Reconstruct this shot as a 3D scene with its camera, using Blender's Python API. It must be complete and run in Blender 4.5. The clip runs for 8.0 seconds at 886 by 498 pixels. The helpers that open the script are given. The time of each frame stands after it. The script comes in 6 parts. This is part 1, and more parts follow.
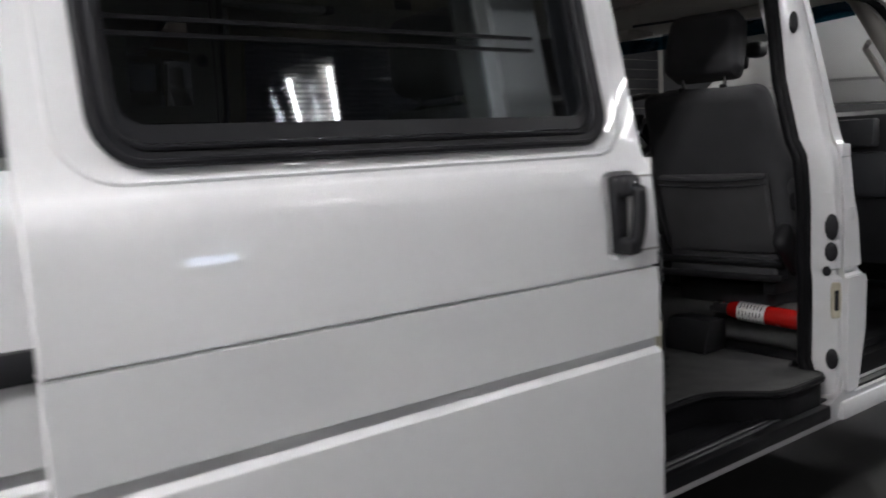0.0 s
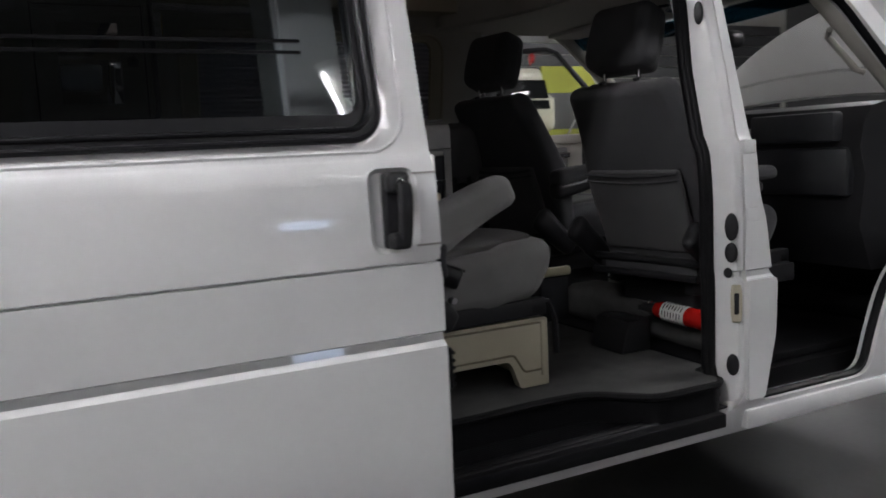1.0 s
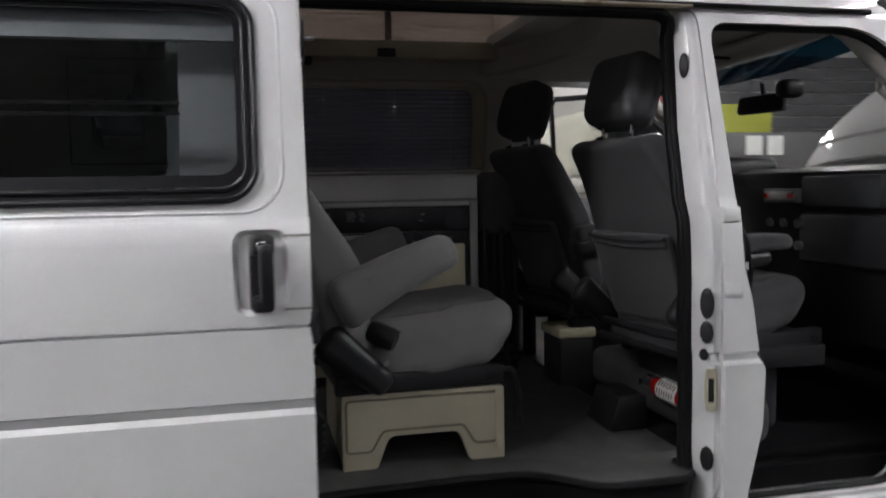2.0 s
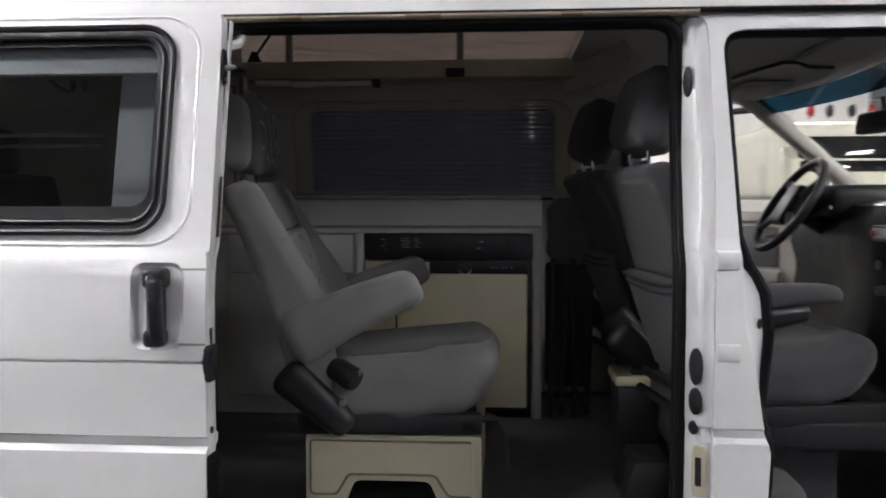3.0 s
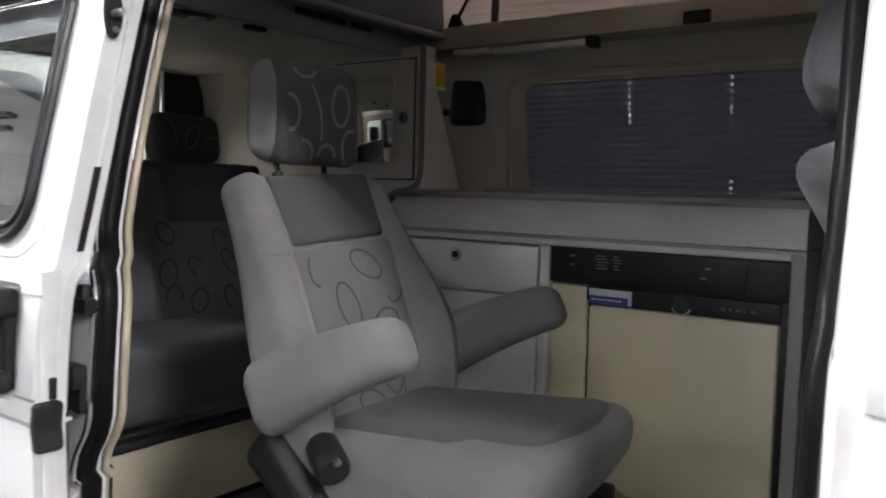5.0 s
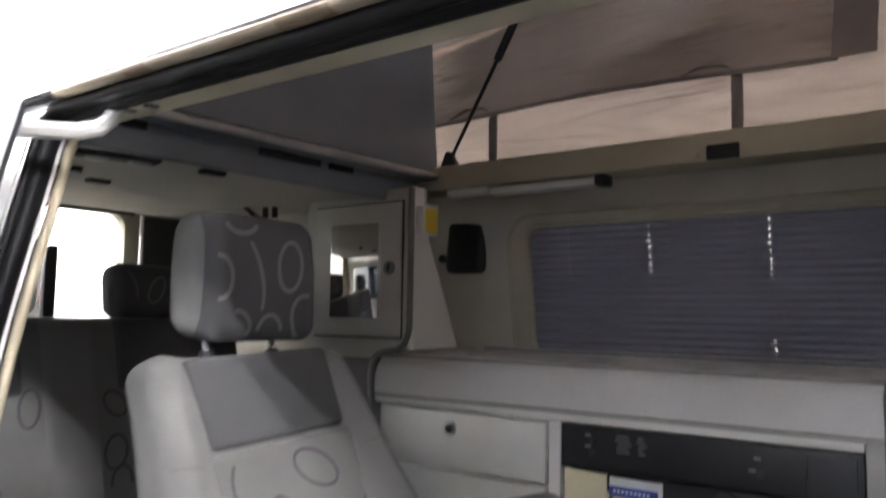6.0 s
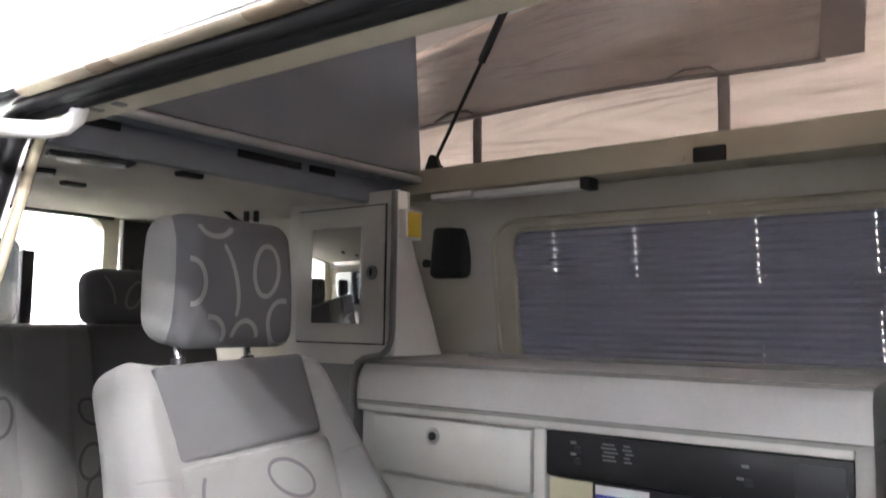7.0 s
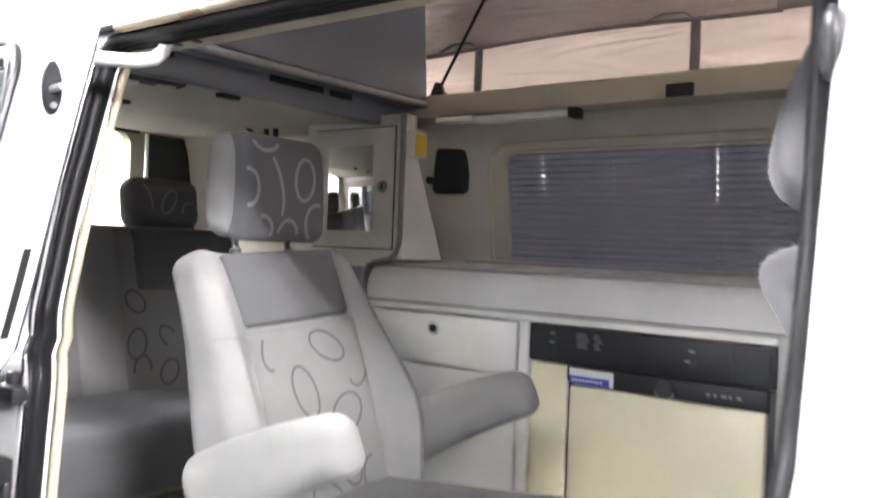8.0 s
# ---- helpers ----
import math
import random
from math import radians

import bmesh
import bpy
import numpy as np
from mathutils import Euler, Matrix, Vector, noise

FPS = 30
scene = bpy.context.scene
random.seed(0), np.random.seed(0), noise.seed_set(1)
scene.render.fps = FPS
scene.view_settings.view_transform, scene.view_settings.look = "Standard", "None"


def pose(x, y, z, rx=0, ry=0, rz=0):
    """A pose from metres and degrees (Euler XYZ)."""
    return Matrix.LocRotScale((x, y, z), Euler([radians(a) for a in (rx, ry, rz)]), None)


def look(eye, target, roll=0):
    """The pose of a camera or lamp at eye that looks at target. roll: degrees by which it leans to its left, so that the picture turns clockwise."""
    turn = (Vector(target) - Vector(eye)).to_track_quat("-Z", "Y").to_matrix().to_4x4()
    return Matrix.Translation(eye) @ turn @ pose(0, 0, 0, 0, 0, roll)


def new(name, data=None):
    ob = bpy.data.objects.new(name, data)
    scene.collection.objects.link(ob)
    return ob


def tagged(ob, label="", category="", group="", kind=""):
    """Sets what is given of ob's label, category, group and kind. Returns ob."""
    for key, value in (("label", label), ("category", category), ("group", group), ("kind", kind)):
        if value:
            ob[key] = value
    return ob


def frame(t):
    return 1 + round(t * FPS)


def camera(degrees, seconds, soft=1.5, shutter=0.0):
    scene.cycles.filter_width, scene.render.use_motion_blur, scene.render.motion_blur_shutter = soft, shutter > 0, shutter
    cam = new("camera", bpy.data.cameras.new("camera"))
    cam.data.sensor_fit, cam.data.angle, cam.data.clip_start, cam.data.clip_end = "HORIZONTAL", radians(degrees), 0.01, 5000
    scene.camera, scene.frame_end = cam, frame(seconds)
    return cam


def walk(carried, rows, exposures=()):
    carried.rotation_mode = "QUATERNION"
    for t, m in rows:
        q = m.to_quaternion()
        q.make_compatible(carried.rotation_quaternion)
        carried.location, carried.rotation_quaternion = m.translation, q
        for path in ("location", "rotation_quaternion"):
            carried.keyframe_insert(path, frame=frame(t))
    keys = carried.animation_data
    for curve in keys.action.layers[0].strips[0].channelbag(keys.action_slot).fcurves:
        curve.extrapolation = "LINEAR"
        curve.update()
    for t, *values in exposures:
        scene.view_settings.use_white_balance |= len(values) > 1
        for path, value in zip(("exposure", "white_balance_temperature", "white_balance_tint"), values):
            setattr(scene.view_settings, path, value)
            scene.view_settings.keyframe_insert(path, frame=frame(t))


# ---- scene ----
cam = camera(57.5, 8.0, soft=1.7, shutter=0.6)
PATH = [
    (0, (-2.481, -1.3, 1.283), (-1.301, 0.297, 1.047), -3.0),
    (0.5, (-2.175, -1.577, 1.265), (-1.135, 0.116, 1.04), -2.8),
    (1, (-1.854, -1.768, 1.257), (-0.968, 0.008, 1.016), -2.8),
    (1.5, (-1.537, -1.89, 1.286), (-0.879, -0.013, 1.073), -2.8),
    (1.7, (-1.406, -1.927, 1.291), (-0.817, -0.025, 1.106), -2.1),
    (2.8, (-0.557, -1.883, 1.355), (-0.583, 0.114, 1.245), 0.2),
    (3, (-0.439, -1.817, 1.351), (-0.582, 0.175, 1.239), -0.0),
    (3.5, (-0.144, -1.647, 1.368), (-0.609, 0.295, 1.245), 1.6),
    (4, (-0.017, -1.39, 1.365), (-0.686, 0.491, 1.245), 1.6),
    (4.2, (0.013, -1.265, 1.378), (-0.748, 0.581, 1.262), 0.9),
    (5.3, (0.156, -0.657, 1.399), (-1.076, 0.912, 1.261), 2.0),
    (5.5, (0.097, -0.604, 1.441), (-1.125, 0.977, 1.359), 2.5),
    (6, (0.005, -0.433, 1.48), (-1.227, 1.134, 1.647), 0.9),
    (6.5, (0.005, -0.389, 1.493), (-1.222, 1.17, 1.75), 0.9),
    (7, (-0.008, -0.395, 1.48), (-1.216, 1.188, 1.661), 0.8),
    (7.5, (0.033, -0.482, 1.466), (-1.19, 1.097, 1.565), 2.1),
    (8, (0.153, -0.661, 1.441), (-1.038, 0.946, 1.429), 2.2),
]
EXPOSURES = [(0.0, 1.55), (0.8, 1.45), (1.7, 1.6), (3.0, 2.2), (4.2, 2.85), (5.3, 3.5), (5.6, 3.8), (6.0, 4.25), (6.5, 4.6), (7.0, 5.05), (8.0, 5.25)]
walk(cam, [(t, look(eye, target, roll)) for t, eye, target, roll in PATH], EXPOSURES)

# ---- daylight leaking in, very weak ----
world = bpy.data.worlds.new("workshop_air")
scene.world = world
world.use_nodes = True
world.node_tree.nodes["Background"].inputs[0].default_value = (0.75, 0.8, 0.9, 1)
world.node_tree.nodes["Background"].inputs[1].default_value = 0.02


# ---- materials ----
def mat(name, base, rough=0.5, metal=0.0, var=0.1, scale=6.0, fine=120.0, bump=0.0, coat=0.0, spec=0.5, trans=0.0, rvar=0.12, stretch=(1, 1, 1), sheen=0.0):
    """A surface with two scales of variation in colour, roughness and relief."""
    m = bpy.data.materials.new(name)
    m.use_nodes = True
    nt = m.node_tree
    p = nt.nodes["Principled BSDF"]
    tc = nt.nodes.new("ShaderNodeTexCoord")
    mp = nt.nodes.new("ShaderNodeMapping")
    mp.inputs["Scale"].default_value = stretch
    nt.links.new(tc.outputs["Object"], mp.inputs[0])
    big = nt.nodes.new("ShaderNodeTexNoise")
    big.inputs["Scale"].default_value = scale
    big.inputs["Detail"].default_value = 6
    small = nt.nodes.new("ShaderNodeTexNoise")
    small.inputs["Scale"].default_value = fine
    small.inputs["Detail"].default_value = 3
    nt.links.new(mp.outputs[0], big.inputs["Vector"])
    nt.links.new(mp.outputs[0], small.inputs["Vector"])
    add = nt.nodes.new("ShaderNodeMath")
    add.operation = "MULTIPLY_ADD"
    nt.links.new(small.outputs["Fac"], add.inputs[0])
    add.inputs[1].default_value = 0.6
    nt.links.new(big.outputs["Fac"], add.inputs[2])
    ramp = nt.nodes.new("ShaderNodeMapRange")
    ramp.inputs["From Min"].default_value, ramp.inputs["From Max"].default_value = 0.5, 1.1
    ramp.inputs["To Min"].default_value, ramp.inputs["To Max"].default_value = 1 - var, 1 + var
    nt.links.new(add.outputs[0], ramp.inputs["Value"])
    mix = nt.nodes.new("ShaderNodeVectorMath")
    mix.operation = "SCALE"
    mix.inputs[0].default_value = base[:3]
    nt.links.new(ramp.outputs[0], mix.inputs["Scale"])
    nt.links.new(mix.outputs[0], p.inputs["Base Color"])
    rr = nt.nodes.new("ShaderNodeMapRange")
    rr.inputs["From Min"].default_value, rr.inputs["From Max"].default_value = 0.3, 0.7
    rr.inputs["To Min"].default_value, rr.inputs["To Max"].default_value = max(0.02, rough * (1 - rvar)), min(1, rough * (1 + rvar))
    nt.links.new(big.outputs["Fac"], rr.inputs["Value"])
    nt.links.new(rr.outputs[0], p.inputs["Roughness"])
    p.inputs["Metallic"].default_value = metal
    p.inputs["Specular IOR Level"].default_value = spec
    p.inputs["Coat Weight"].default_value = coat
    p.inputs["Coat Roughness"].default_value = 0.025
    p.inputs["Transmission Weight"].default_value = trans
    p.inputs["Sheen Weight"].default_value = sheen
    if bump:
        b = nt.nodes.new("ShaderNodeBump")
        b.inputs["Strength"].default_value = bump
        b.inputs["Distance"].default_value = 0.002
        nt.links.new(small.outputs["Fac"], b.inputs["Height"])
        nt.links.new(b.outputs[0], p.inputs["Normal"])
    return m


def let_through(m, colour, amount):
    """Cloth that glows with the light that falls on its other side."""
    nt = m.node_tree
    p, out = nt.nodes["Principled BSDF"], nt.nodes["Material Output"]
    t = nt.nodes.new("ShaderNodeBsdfTranslucent")
    t.inputs[0].default_value = (*colour, 1)
    s = nt.nodes.new("ShaderNodeMixShader")
    s.inputs[0].default_value = amount
    nt.links.new(p.outputs[0], s.inputs[1])
    nt.links.new(t.outputs[0], s.inputs[2])
    nt.links.new(s.outputs[0], out.inputs[0])
    return m


def creased(m, scale):
    """Soft diagonal creases, as in hanging cloth."""
    nt = m.node_tree
    tc = nt.nodes.new("ShaderNodeTexCoord")
    mp = nt.nodes.new("ShaderNodeMapping")
    mp.inputs["Rotation"].default_value = (0, radians(24), 0)
    mp.inputs["Scale"].default_value = (scale * 0.5, scale, scale * 3.2)
    no = nt.nodes.new("ShaderNodeTexNoise")
    no.inputs["Scale"].default_value = 1.0
    no.inputs["Detail"].default_value = 2.5
    no.inputs["Distortion"].default_value = 0.8
    bp = nt.nodes.new("ShaderNodeBump")
    bp.inputs["Strength"].default_value = 0.9
    bp.inputs["Distance"].default_value = 0.06
    nt.links.new(tc.outputs["Object"], mp.inputs[0])
    nt.links.new(mp.outputs[0], no.inputs["Vector"])
    nt.links.new(no.outputs["Fac"], bp.inputs["Height"])
    for n in list(nt.nodes):
        if n.type == "BUMP" and n != bp:
            nt.links.new(bp.outputs[0], n.inputs["Normal"])
        if n.type == "BSDF_TRANSLUCENT":
            nt.links.new(bp.outputs[0], n.inputs["Normal"])


def lamp_mat(name, colour, strength):
    m = bpy.data.materials.new(name)
    m.use_nodes = True
    nt = m.node_tree
    p = nt.nodes["Principled BSDF"]
    p.inputs["Base Color"].default_value = (0.9, 0.9, 0.9, 1)
    p.inputs["Emission Color"].default_value = (*colour, 1)
    p.inputs["Emission Strength"].default_value = strength
    return m


def glass_mat(name, tint, rough=0.0, mix=0.12):
    """Thin automotive glass: mostly lets light through, tinted, with a clear gloss."""
    m = bpy.data.materials.new(name)
    m.use_nodes = True
    nt = m.node_tree
    for n in list(nt.nodes):
        nt.nodes.remove(n)
    out = nt.nodes.new("ShaderNodeOutputMaterial")
    t = nt.nodes.new("ShaderNodeBsdfTransparent")
    t.inputs[0].default_value = (*tint, 1)
    g = nt.nodes.new("ShaderNodeBsdfGlossy")
    g.inputs["Roughness"].default_value = rough
    w = nt.nodes.new("ShaderNodeLayerWeight")
    w.inputs[0].default_value = 0.5
    k = nt.nodes.new("ShaderNodeMath")
    k.operation = "POWER"
    nt.links.new(w.outputs["Facing"], k.inputs[0])
    k.inputs[1].default_value = 4.0
    f = nt.nodes.new("ShaderNodeMath")
    f.operation = "MULTIPLY_ADD"
    nt.links.new(k.outputs[0], f.inputs[0])
    f.inputs[1].default_value = 0.75
    f.inputs[2].default_value = 0.05
    s = nt.nodes.new("ShaderNodeMixShader")
    nt.links.new(f.outputs[0], s.inputs[0])
    nt.links.new(t.outputs[0], s.inputs[1])
    nt.links.new(g.outputs[0], s.inputs[2])
    nt.links.new(s.outputs[0], out.inputs[0])
    return m


PAINT = mat("white_van_paint", (0.80, 0.80, 0.80), 0.5, var=0.025, scale=2.0, fine=60, coat=1.0, rvar=0.1)
JAMB = mat("white_jamb_paint", (0.79, 0.785, 0.76), 0.38, var=0.05, scale=7, fine=50, coat=0.4)
CREAMP = mat("cream_plastic", (0.52, 0.48, 0.36), 0.45, var=0.06, scale=5, fine=300, bump=0.08)
CREAMF = mat("cream_fridge_door", (0.66, 0.61, 0.43), 0.4, var=0.05, scale=4, fine=400, bump=0.05)
TRIM = mat("beige_trim", (0.44, 0.405, 0.31), 0.55, var=0.08, scale=4, fine=350, bump=0.12)
LINING = mat("grey_beige_lining", (0.51, 0.485, 0.43), 0.75, var=0.08, scale=5, fine=400, bump=0.2)
LAMIN = mat("grey_laminate", (0.64, 0.63, 0.60), 0.42, var=0.04, scale=3, fine=250, bump=0.03)
WARD = mat("grey_wardrobe_board", (0.47, 0.455, 0.425), 0.45, var=0.05, scale=3, fine=250, bump=0.05)
LAMIND = mat("grey_edge_profile", (0.30, 0.295, 0.28), 0.45, var=0.06, scale=5, fine=200)
PAD = mat("light_grey_vinyl", (0.56, 0.55, 0.54), 0.5, var=0.07, scale=6, fine=300, bump=0.15)
GLOSSRUB = mat("shiny_black_rubber", (0.012, 0.012, 0.014), 0.36, var=0.2, scale=9, fine=150, bump=0.05, spec=0.28)
RUBBER = mat("black_rubber", (0.010, 0.010, 0.011), 0.38, var=0.25, scale=9, fine=150, bump=0.1, spec=0.1)
BLACKP = mat("black_plastic", (0.02, 0.02, 0.022), 0.42, var=0.2, scale=9, fine=300, bump=0.1, spec=0.3)
DARKP = mat("dark_grey_plastic", (0.035, 0.036, 0.04), 0.55, var=0.2, scale=7, fine=320, bump=0.15, spec=0.3)
GREYP = mat("grey_plastic", (0.17, 0.17, 0.17), 0.55, var=0.12, scale=7, fine=300, bump=0.1)
FABL = mat("light_grey_fabric", (0.195, 0.192, 0.188), 0.95, var=0.1, scale=9, fine=700, bump=0.6, spec=0.15, sheen=0.15)
FABM = mat("mid_grey_fabric", (0.165, 0.163, 0.158), 0.95, var=0.12, scale=9, fine=700, bump=0.6, spec=0.15, sheen=0.15)
# the seat fabric darkened, with the cab's shade put into its colour
FABSHADE = mat("shaded_grey_fabric", (0.066, 0.066, 0.070), 0.95, var=0.12, scale=9, fine=700, bump=0.6, spec=0.15, sheen=0.12)
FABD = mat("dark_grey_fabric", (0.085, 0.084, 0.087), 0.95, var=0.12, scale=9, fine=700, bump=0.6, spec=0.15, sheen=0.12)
FABS = mat("worn_grey_seat_fabric", (0.115, 0.112, 0.108), 0.95, var=0.14, scale=9, fine=700, bump=0.6, spec=0.15, sheen=0.12)
FABK = mat("charcoal_fabric", (0.05, 0.05, 0.054), 0.95, var=0.15, scale=9, fine=700, bump=0.6, spec=0.15)
CARPET = mat("grey_carpet", (0.095, 0.095, 0.094), 0.98, var=0.2, scale=14, fine=500, bump=1.0, spec=0.1)
CANVAS = mat("rose_beige_canvas", (0.49, 0.40, 0.35), 0.9, var=0.08, scale=3, fine=300, bump=0.5, spec=0.1)
CANVASG = mat("grey_canvas_flap", (0.45, 0.40, 0.37), 0.9, var=0.1, scale=4, fine=300, bump=0.5, spec=0.1)
let_through(CANVAS, (0.66, 0.54, 0.47), 0.2)
let_through(CANVASG, (0.50, 0.45, 0.42), 0.16)
creased(CANVAS, 3.0)
creased(CANVASG, 4.0)
PALE = mat("pale_moulded_plastic", (0.74, 0.73, 0.70), 0.45, var=0.04, scale=4, fine=250, bump=0.04)
LIPC = mat("cream_trim_lip", (0.52, 0.46, 0.32), 0.45, var=0.05, scale=8, fine=200)
GROOVE_DARK = mat("dark_cream_groove", (0.20, 0.175, 0.12), 0.7, var=0.25, scale=14, fine=200)
TAPE = mat("grey_webbing", (0.25, 0.225, 0.215), 0.9, var=0.15, scale=8, fine=400, bump=0.4)
CHROME = mat("chrome", (0.75, 0.75, 0.76), 0.12, metal=1.0, var=0.03)
ALU = mat("aluminium", (0.55, 0.55, 0.56), 0.35, metal=1.0, var=0.06, fine=300)
BLIND = mat("blue_grey_pleated_blind", (0.30, 0.30, 0.35), 0.85, var=0.08, scale=5, fine=300, bump=0.2)
GREYBOARD = mat("grey_bunk_board", (0.20, 0.22, 0.255), 0.36, var=0.1, scale=3, fine=250, bump=0.05)
RED = mat("red_enamel", (0.45, 0.012, 0.01), 0.25, var=0.06, scale=12, coat=0.5)
PAPER = mat("white_label", (0.72, 0.72, 0.7), 0.5, var=0.05)
BLUE = mat("blue_label", (0.05, 0.06, 0.35), 0.45, var=0.08)
YELLOW = mat("yellow_plastic", (0.75, 0.55, 0.06), 0.5, var=0.08)
BROWN = mat("brown_suede", (0.06, 0.035, 0.022), 0.9, var=0.25, scale=20, fine=400, bump=0.6)
TAN = mat("tan_leather", (0.16, 0.10, 0.06), 0.75, var=0.2, scale=15, fine=300, bump=0.4)
CONCRETE = mat("workshop_concrete", (0.030, 0.0295, 0.0285), 0.45, var=0.3, scale=1.4, fine=30, bump=0.15)
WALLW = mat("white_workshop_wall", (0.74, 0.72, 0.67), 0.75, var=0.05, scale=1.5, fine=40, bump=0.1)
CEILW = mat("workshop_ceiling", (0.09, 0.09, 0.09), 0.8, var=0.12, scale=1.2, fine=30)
WALLD = mat("dark_workshop_wall", (0.10, 0.10, 0.105), 0.7, var=0.15, scale=1.5, fine=40, bump=0.1)
STEEL = mat("dark_painted_steel", (0.10, 0.10, 0.10), 0.5, var=0.15, scale=3)
LIME = mat("lime_painted_panel", (0.50, 0.53, 0.08), 0.6, var=0.06, scale=2)
WHITEV = mat("white_truck_paint", (0.72, 0.70, 0.58), 0.3, var=0.03, scale=2, coat=0.7)
TAN_F = mat("beige_headliner", (0.56, 0.535, 0.49), 0.9, var=0.08, scale=4, fine=500, bump=0.4)
TANL = mat("tan_lining", (0.33, 0.28, 0.21), 0.7, var=0.12, scale=9, fine=200, bump=0.2)
TANT = mat("brown_tape", (0.20, 0.15, 0.10), 0.6, var=0.15, scale=12)
REDL = mat("red_lens", (0.4, 0.02, 0.02), 0.2, var=0.05, coat=0.5)
GLASS = glass_mat("dark_side_glass", (0.74, 0.76, 0.77))
CLEAR = glass_mat("clear_glass", (0.90, 0.905, 0.89))
TEAL = glass_mat("teal_sun_band", (0.004, 0.055, 0.10))
DARKGL = mat("dark_car_glass", (0.012, 0.013, 0.014), 0.06, var=0.1, spec=0.6)
MIRROR = mat("mirror_silver", (0.9, 0.9, 0.9), 0.02, metal=1.0, var=0.0, rvar=0.0)
TUBE = lamp_mat("fluorescent_tube", (0.98, 0.965, 1.0), 46.0)
# strength lowered so that less light reaches the van's inside
TUBE_DIM = lamp_mat("dimmed_fluorescent_tube", (0.98, 0.965, 1.0), 11.0)
TUBE_FAR = lamp_mat("dimmer_fluorescent_tube", (0.98, 0.965, 1.0), 26.0)
DAYPANE = lamp_mat("daylight_pane", (0.55, 0.70, 1.0), 3.0)


# ---- building helpers ----
def soften(me, angle=38):
    me.polygons.foreach_set("use_smooth", [True] * len(me.polygons))
    me.set_sharp_from_angle(angle=radians(angle))


def part(name, bm, material, parent=None, label="", angle=38):
    """Links a bmesh as ONE mesh object under a thing or part."""
    me = bpy.data.meshes.new(name)
    bmesh.ops.recalc_face_normals(bm, faces=bm.faces[:])
    bm.to_mesh(me)
    bm.free()
    for m in material if isinstance(material, (list, tuple)) else [material]:
        me.materials.append(m)
    soften(me, angle)
    ob = new(name, me)
    if parent is not None:
        ob.parent = parent
        ob.matrix_parent_inverse = ROOTS.get(parent.name, Matrix()).inverted()
    if label:
        ob["label"] = label
    return ob


ROOTS = {}


def root(name, label, category, place=(0, 0, 0), group="", kind=""):
    """An Empty at the base of a thing, which carries its parts; the parts' meshes stay in world coordinates."""
    ob = new(name)
    ob.empty_display_size = 0.1
    ob.location = place
    ROOTS[ob.name] = Matrix.Translation(place)
    return tagged(ob, label, category, group, kind)


def structure(name, bm, material, label, category):
    return tagged(part(name, bm, material), label, category, kind="structure")


def B():
    return bmesh.new()


def merge(bm, other):
    me = bpy.data.meshes.new("tmp")
    other.to_mesh(me)
    other.free()
    bm.from_mesh(me)
    bpy.data.meshes.remove(me)
    return bm


def box(bm, lo, hi, bevel=0.0, seg=2, m=None):
    b = bmesh.new()
    bmesh.ops.create_cube(b, size=1.0)
    for v in b.verts:
        v.co = Vector([(lo[i] + hi[i]) / 2 + v.co[i] * (hi[i] - lo[i]) for i in range(3)])
    if bevel:
        bmesh.ops.bevel(b, geom=b.edges[:], offset=bevel, segments=seg, affect="EDGES", profile=0.5)
    if m is not None:
        b.transform(m)
    return merge(bm, b)


def rbox(bm, size, r, m=None, n=10, warp=None):
    """A cushion: a box with radius r at every edge, finely meshed, that warp(co, half) may bend."""
    b = bmesh.new()
    h = Vector(size) / 2
    steps = [sorted({-h[i], h[i], *[(-h[i] + 2 * h[i] * k / n) for k in range(n + 1)], *[s * (h[i] - r * (1 - math.sin(a))) for s in (-1, 1) for a in (0.0, 0.4, 0.8, 1.2)]}) for i in range(3)]
    bmesh.ops.create_cube(b, size=1.0)
    for v in b.verts:
        v.co = Vector([v.co[i] * 2 * h[i] for i in range(3)])
    for i in range(3):
        no = Vector([1.0 if k == i else 0.0 for k in range(3)])
        for s in steps[i][1:-1]:
            bmesh.ops.bisect_plane(b, geom=b.verts[:] + b.edges[:] + b.faces[:], plane_co=no * s, plane_no=no, dist=1e-6)
    for v in b.verts:
        inner = Vector([max(-(h[i] - r), min(h[i] - r, v.co[i])) for i in range(3)])
        d = v.co - inner
        if d.length > 1e-7:
            v.co = inner + d.normalized() * r
        if warp:
            v.co = warp(v.co.copy(), h)
    if m is not None:
        b.transform(m)
    return merge(bm, b)


def rod(bm, p0, p1, r0, r1=None, seg=12, caps=True):
    p0, p1 = Vector(p0), Vector(p1)
    d = p1 - p0
    b = bmesh.new()
    bmesh.ops.create_cone(b, cap_ends=caps, segments=seg, radius1=r0, radius2=r0 if r1 is None else r1, depth=d.length)
    b.transform(Matrix.Translation((p0 + p1) / 2) @ d.to_track_quat("Z", "Y").to_matrix().to_4x4())
    return merge(bm, b)


def lathe(bm, prof, m, seg=20):
    """Turns a profile of (radius, height) round the z axis."""
    b = bmesh.new()
    rings = [[b.verts.new((r * math.cos(2 * math.pi * k / seg), r * math.sin(2 * math.pi * k / seg), z)) for k in range(seg)] for r, z in prof]
    for a, c in zip(rings, rings[1:]):
        for k in range(seg):
            b.faces.new((a[k], a[(k + 1) % seg], c[(k + 1) % seg], c[k]))
    b.faces.new(rings[0][::-1])
    b.faces.new(rings[-1])
    b.transform(m)
    return merge(bm, b)


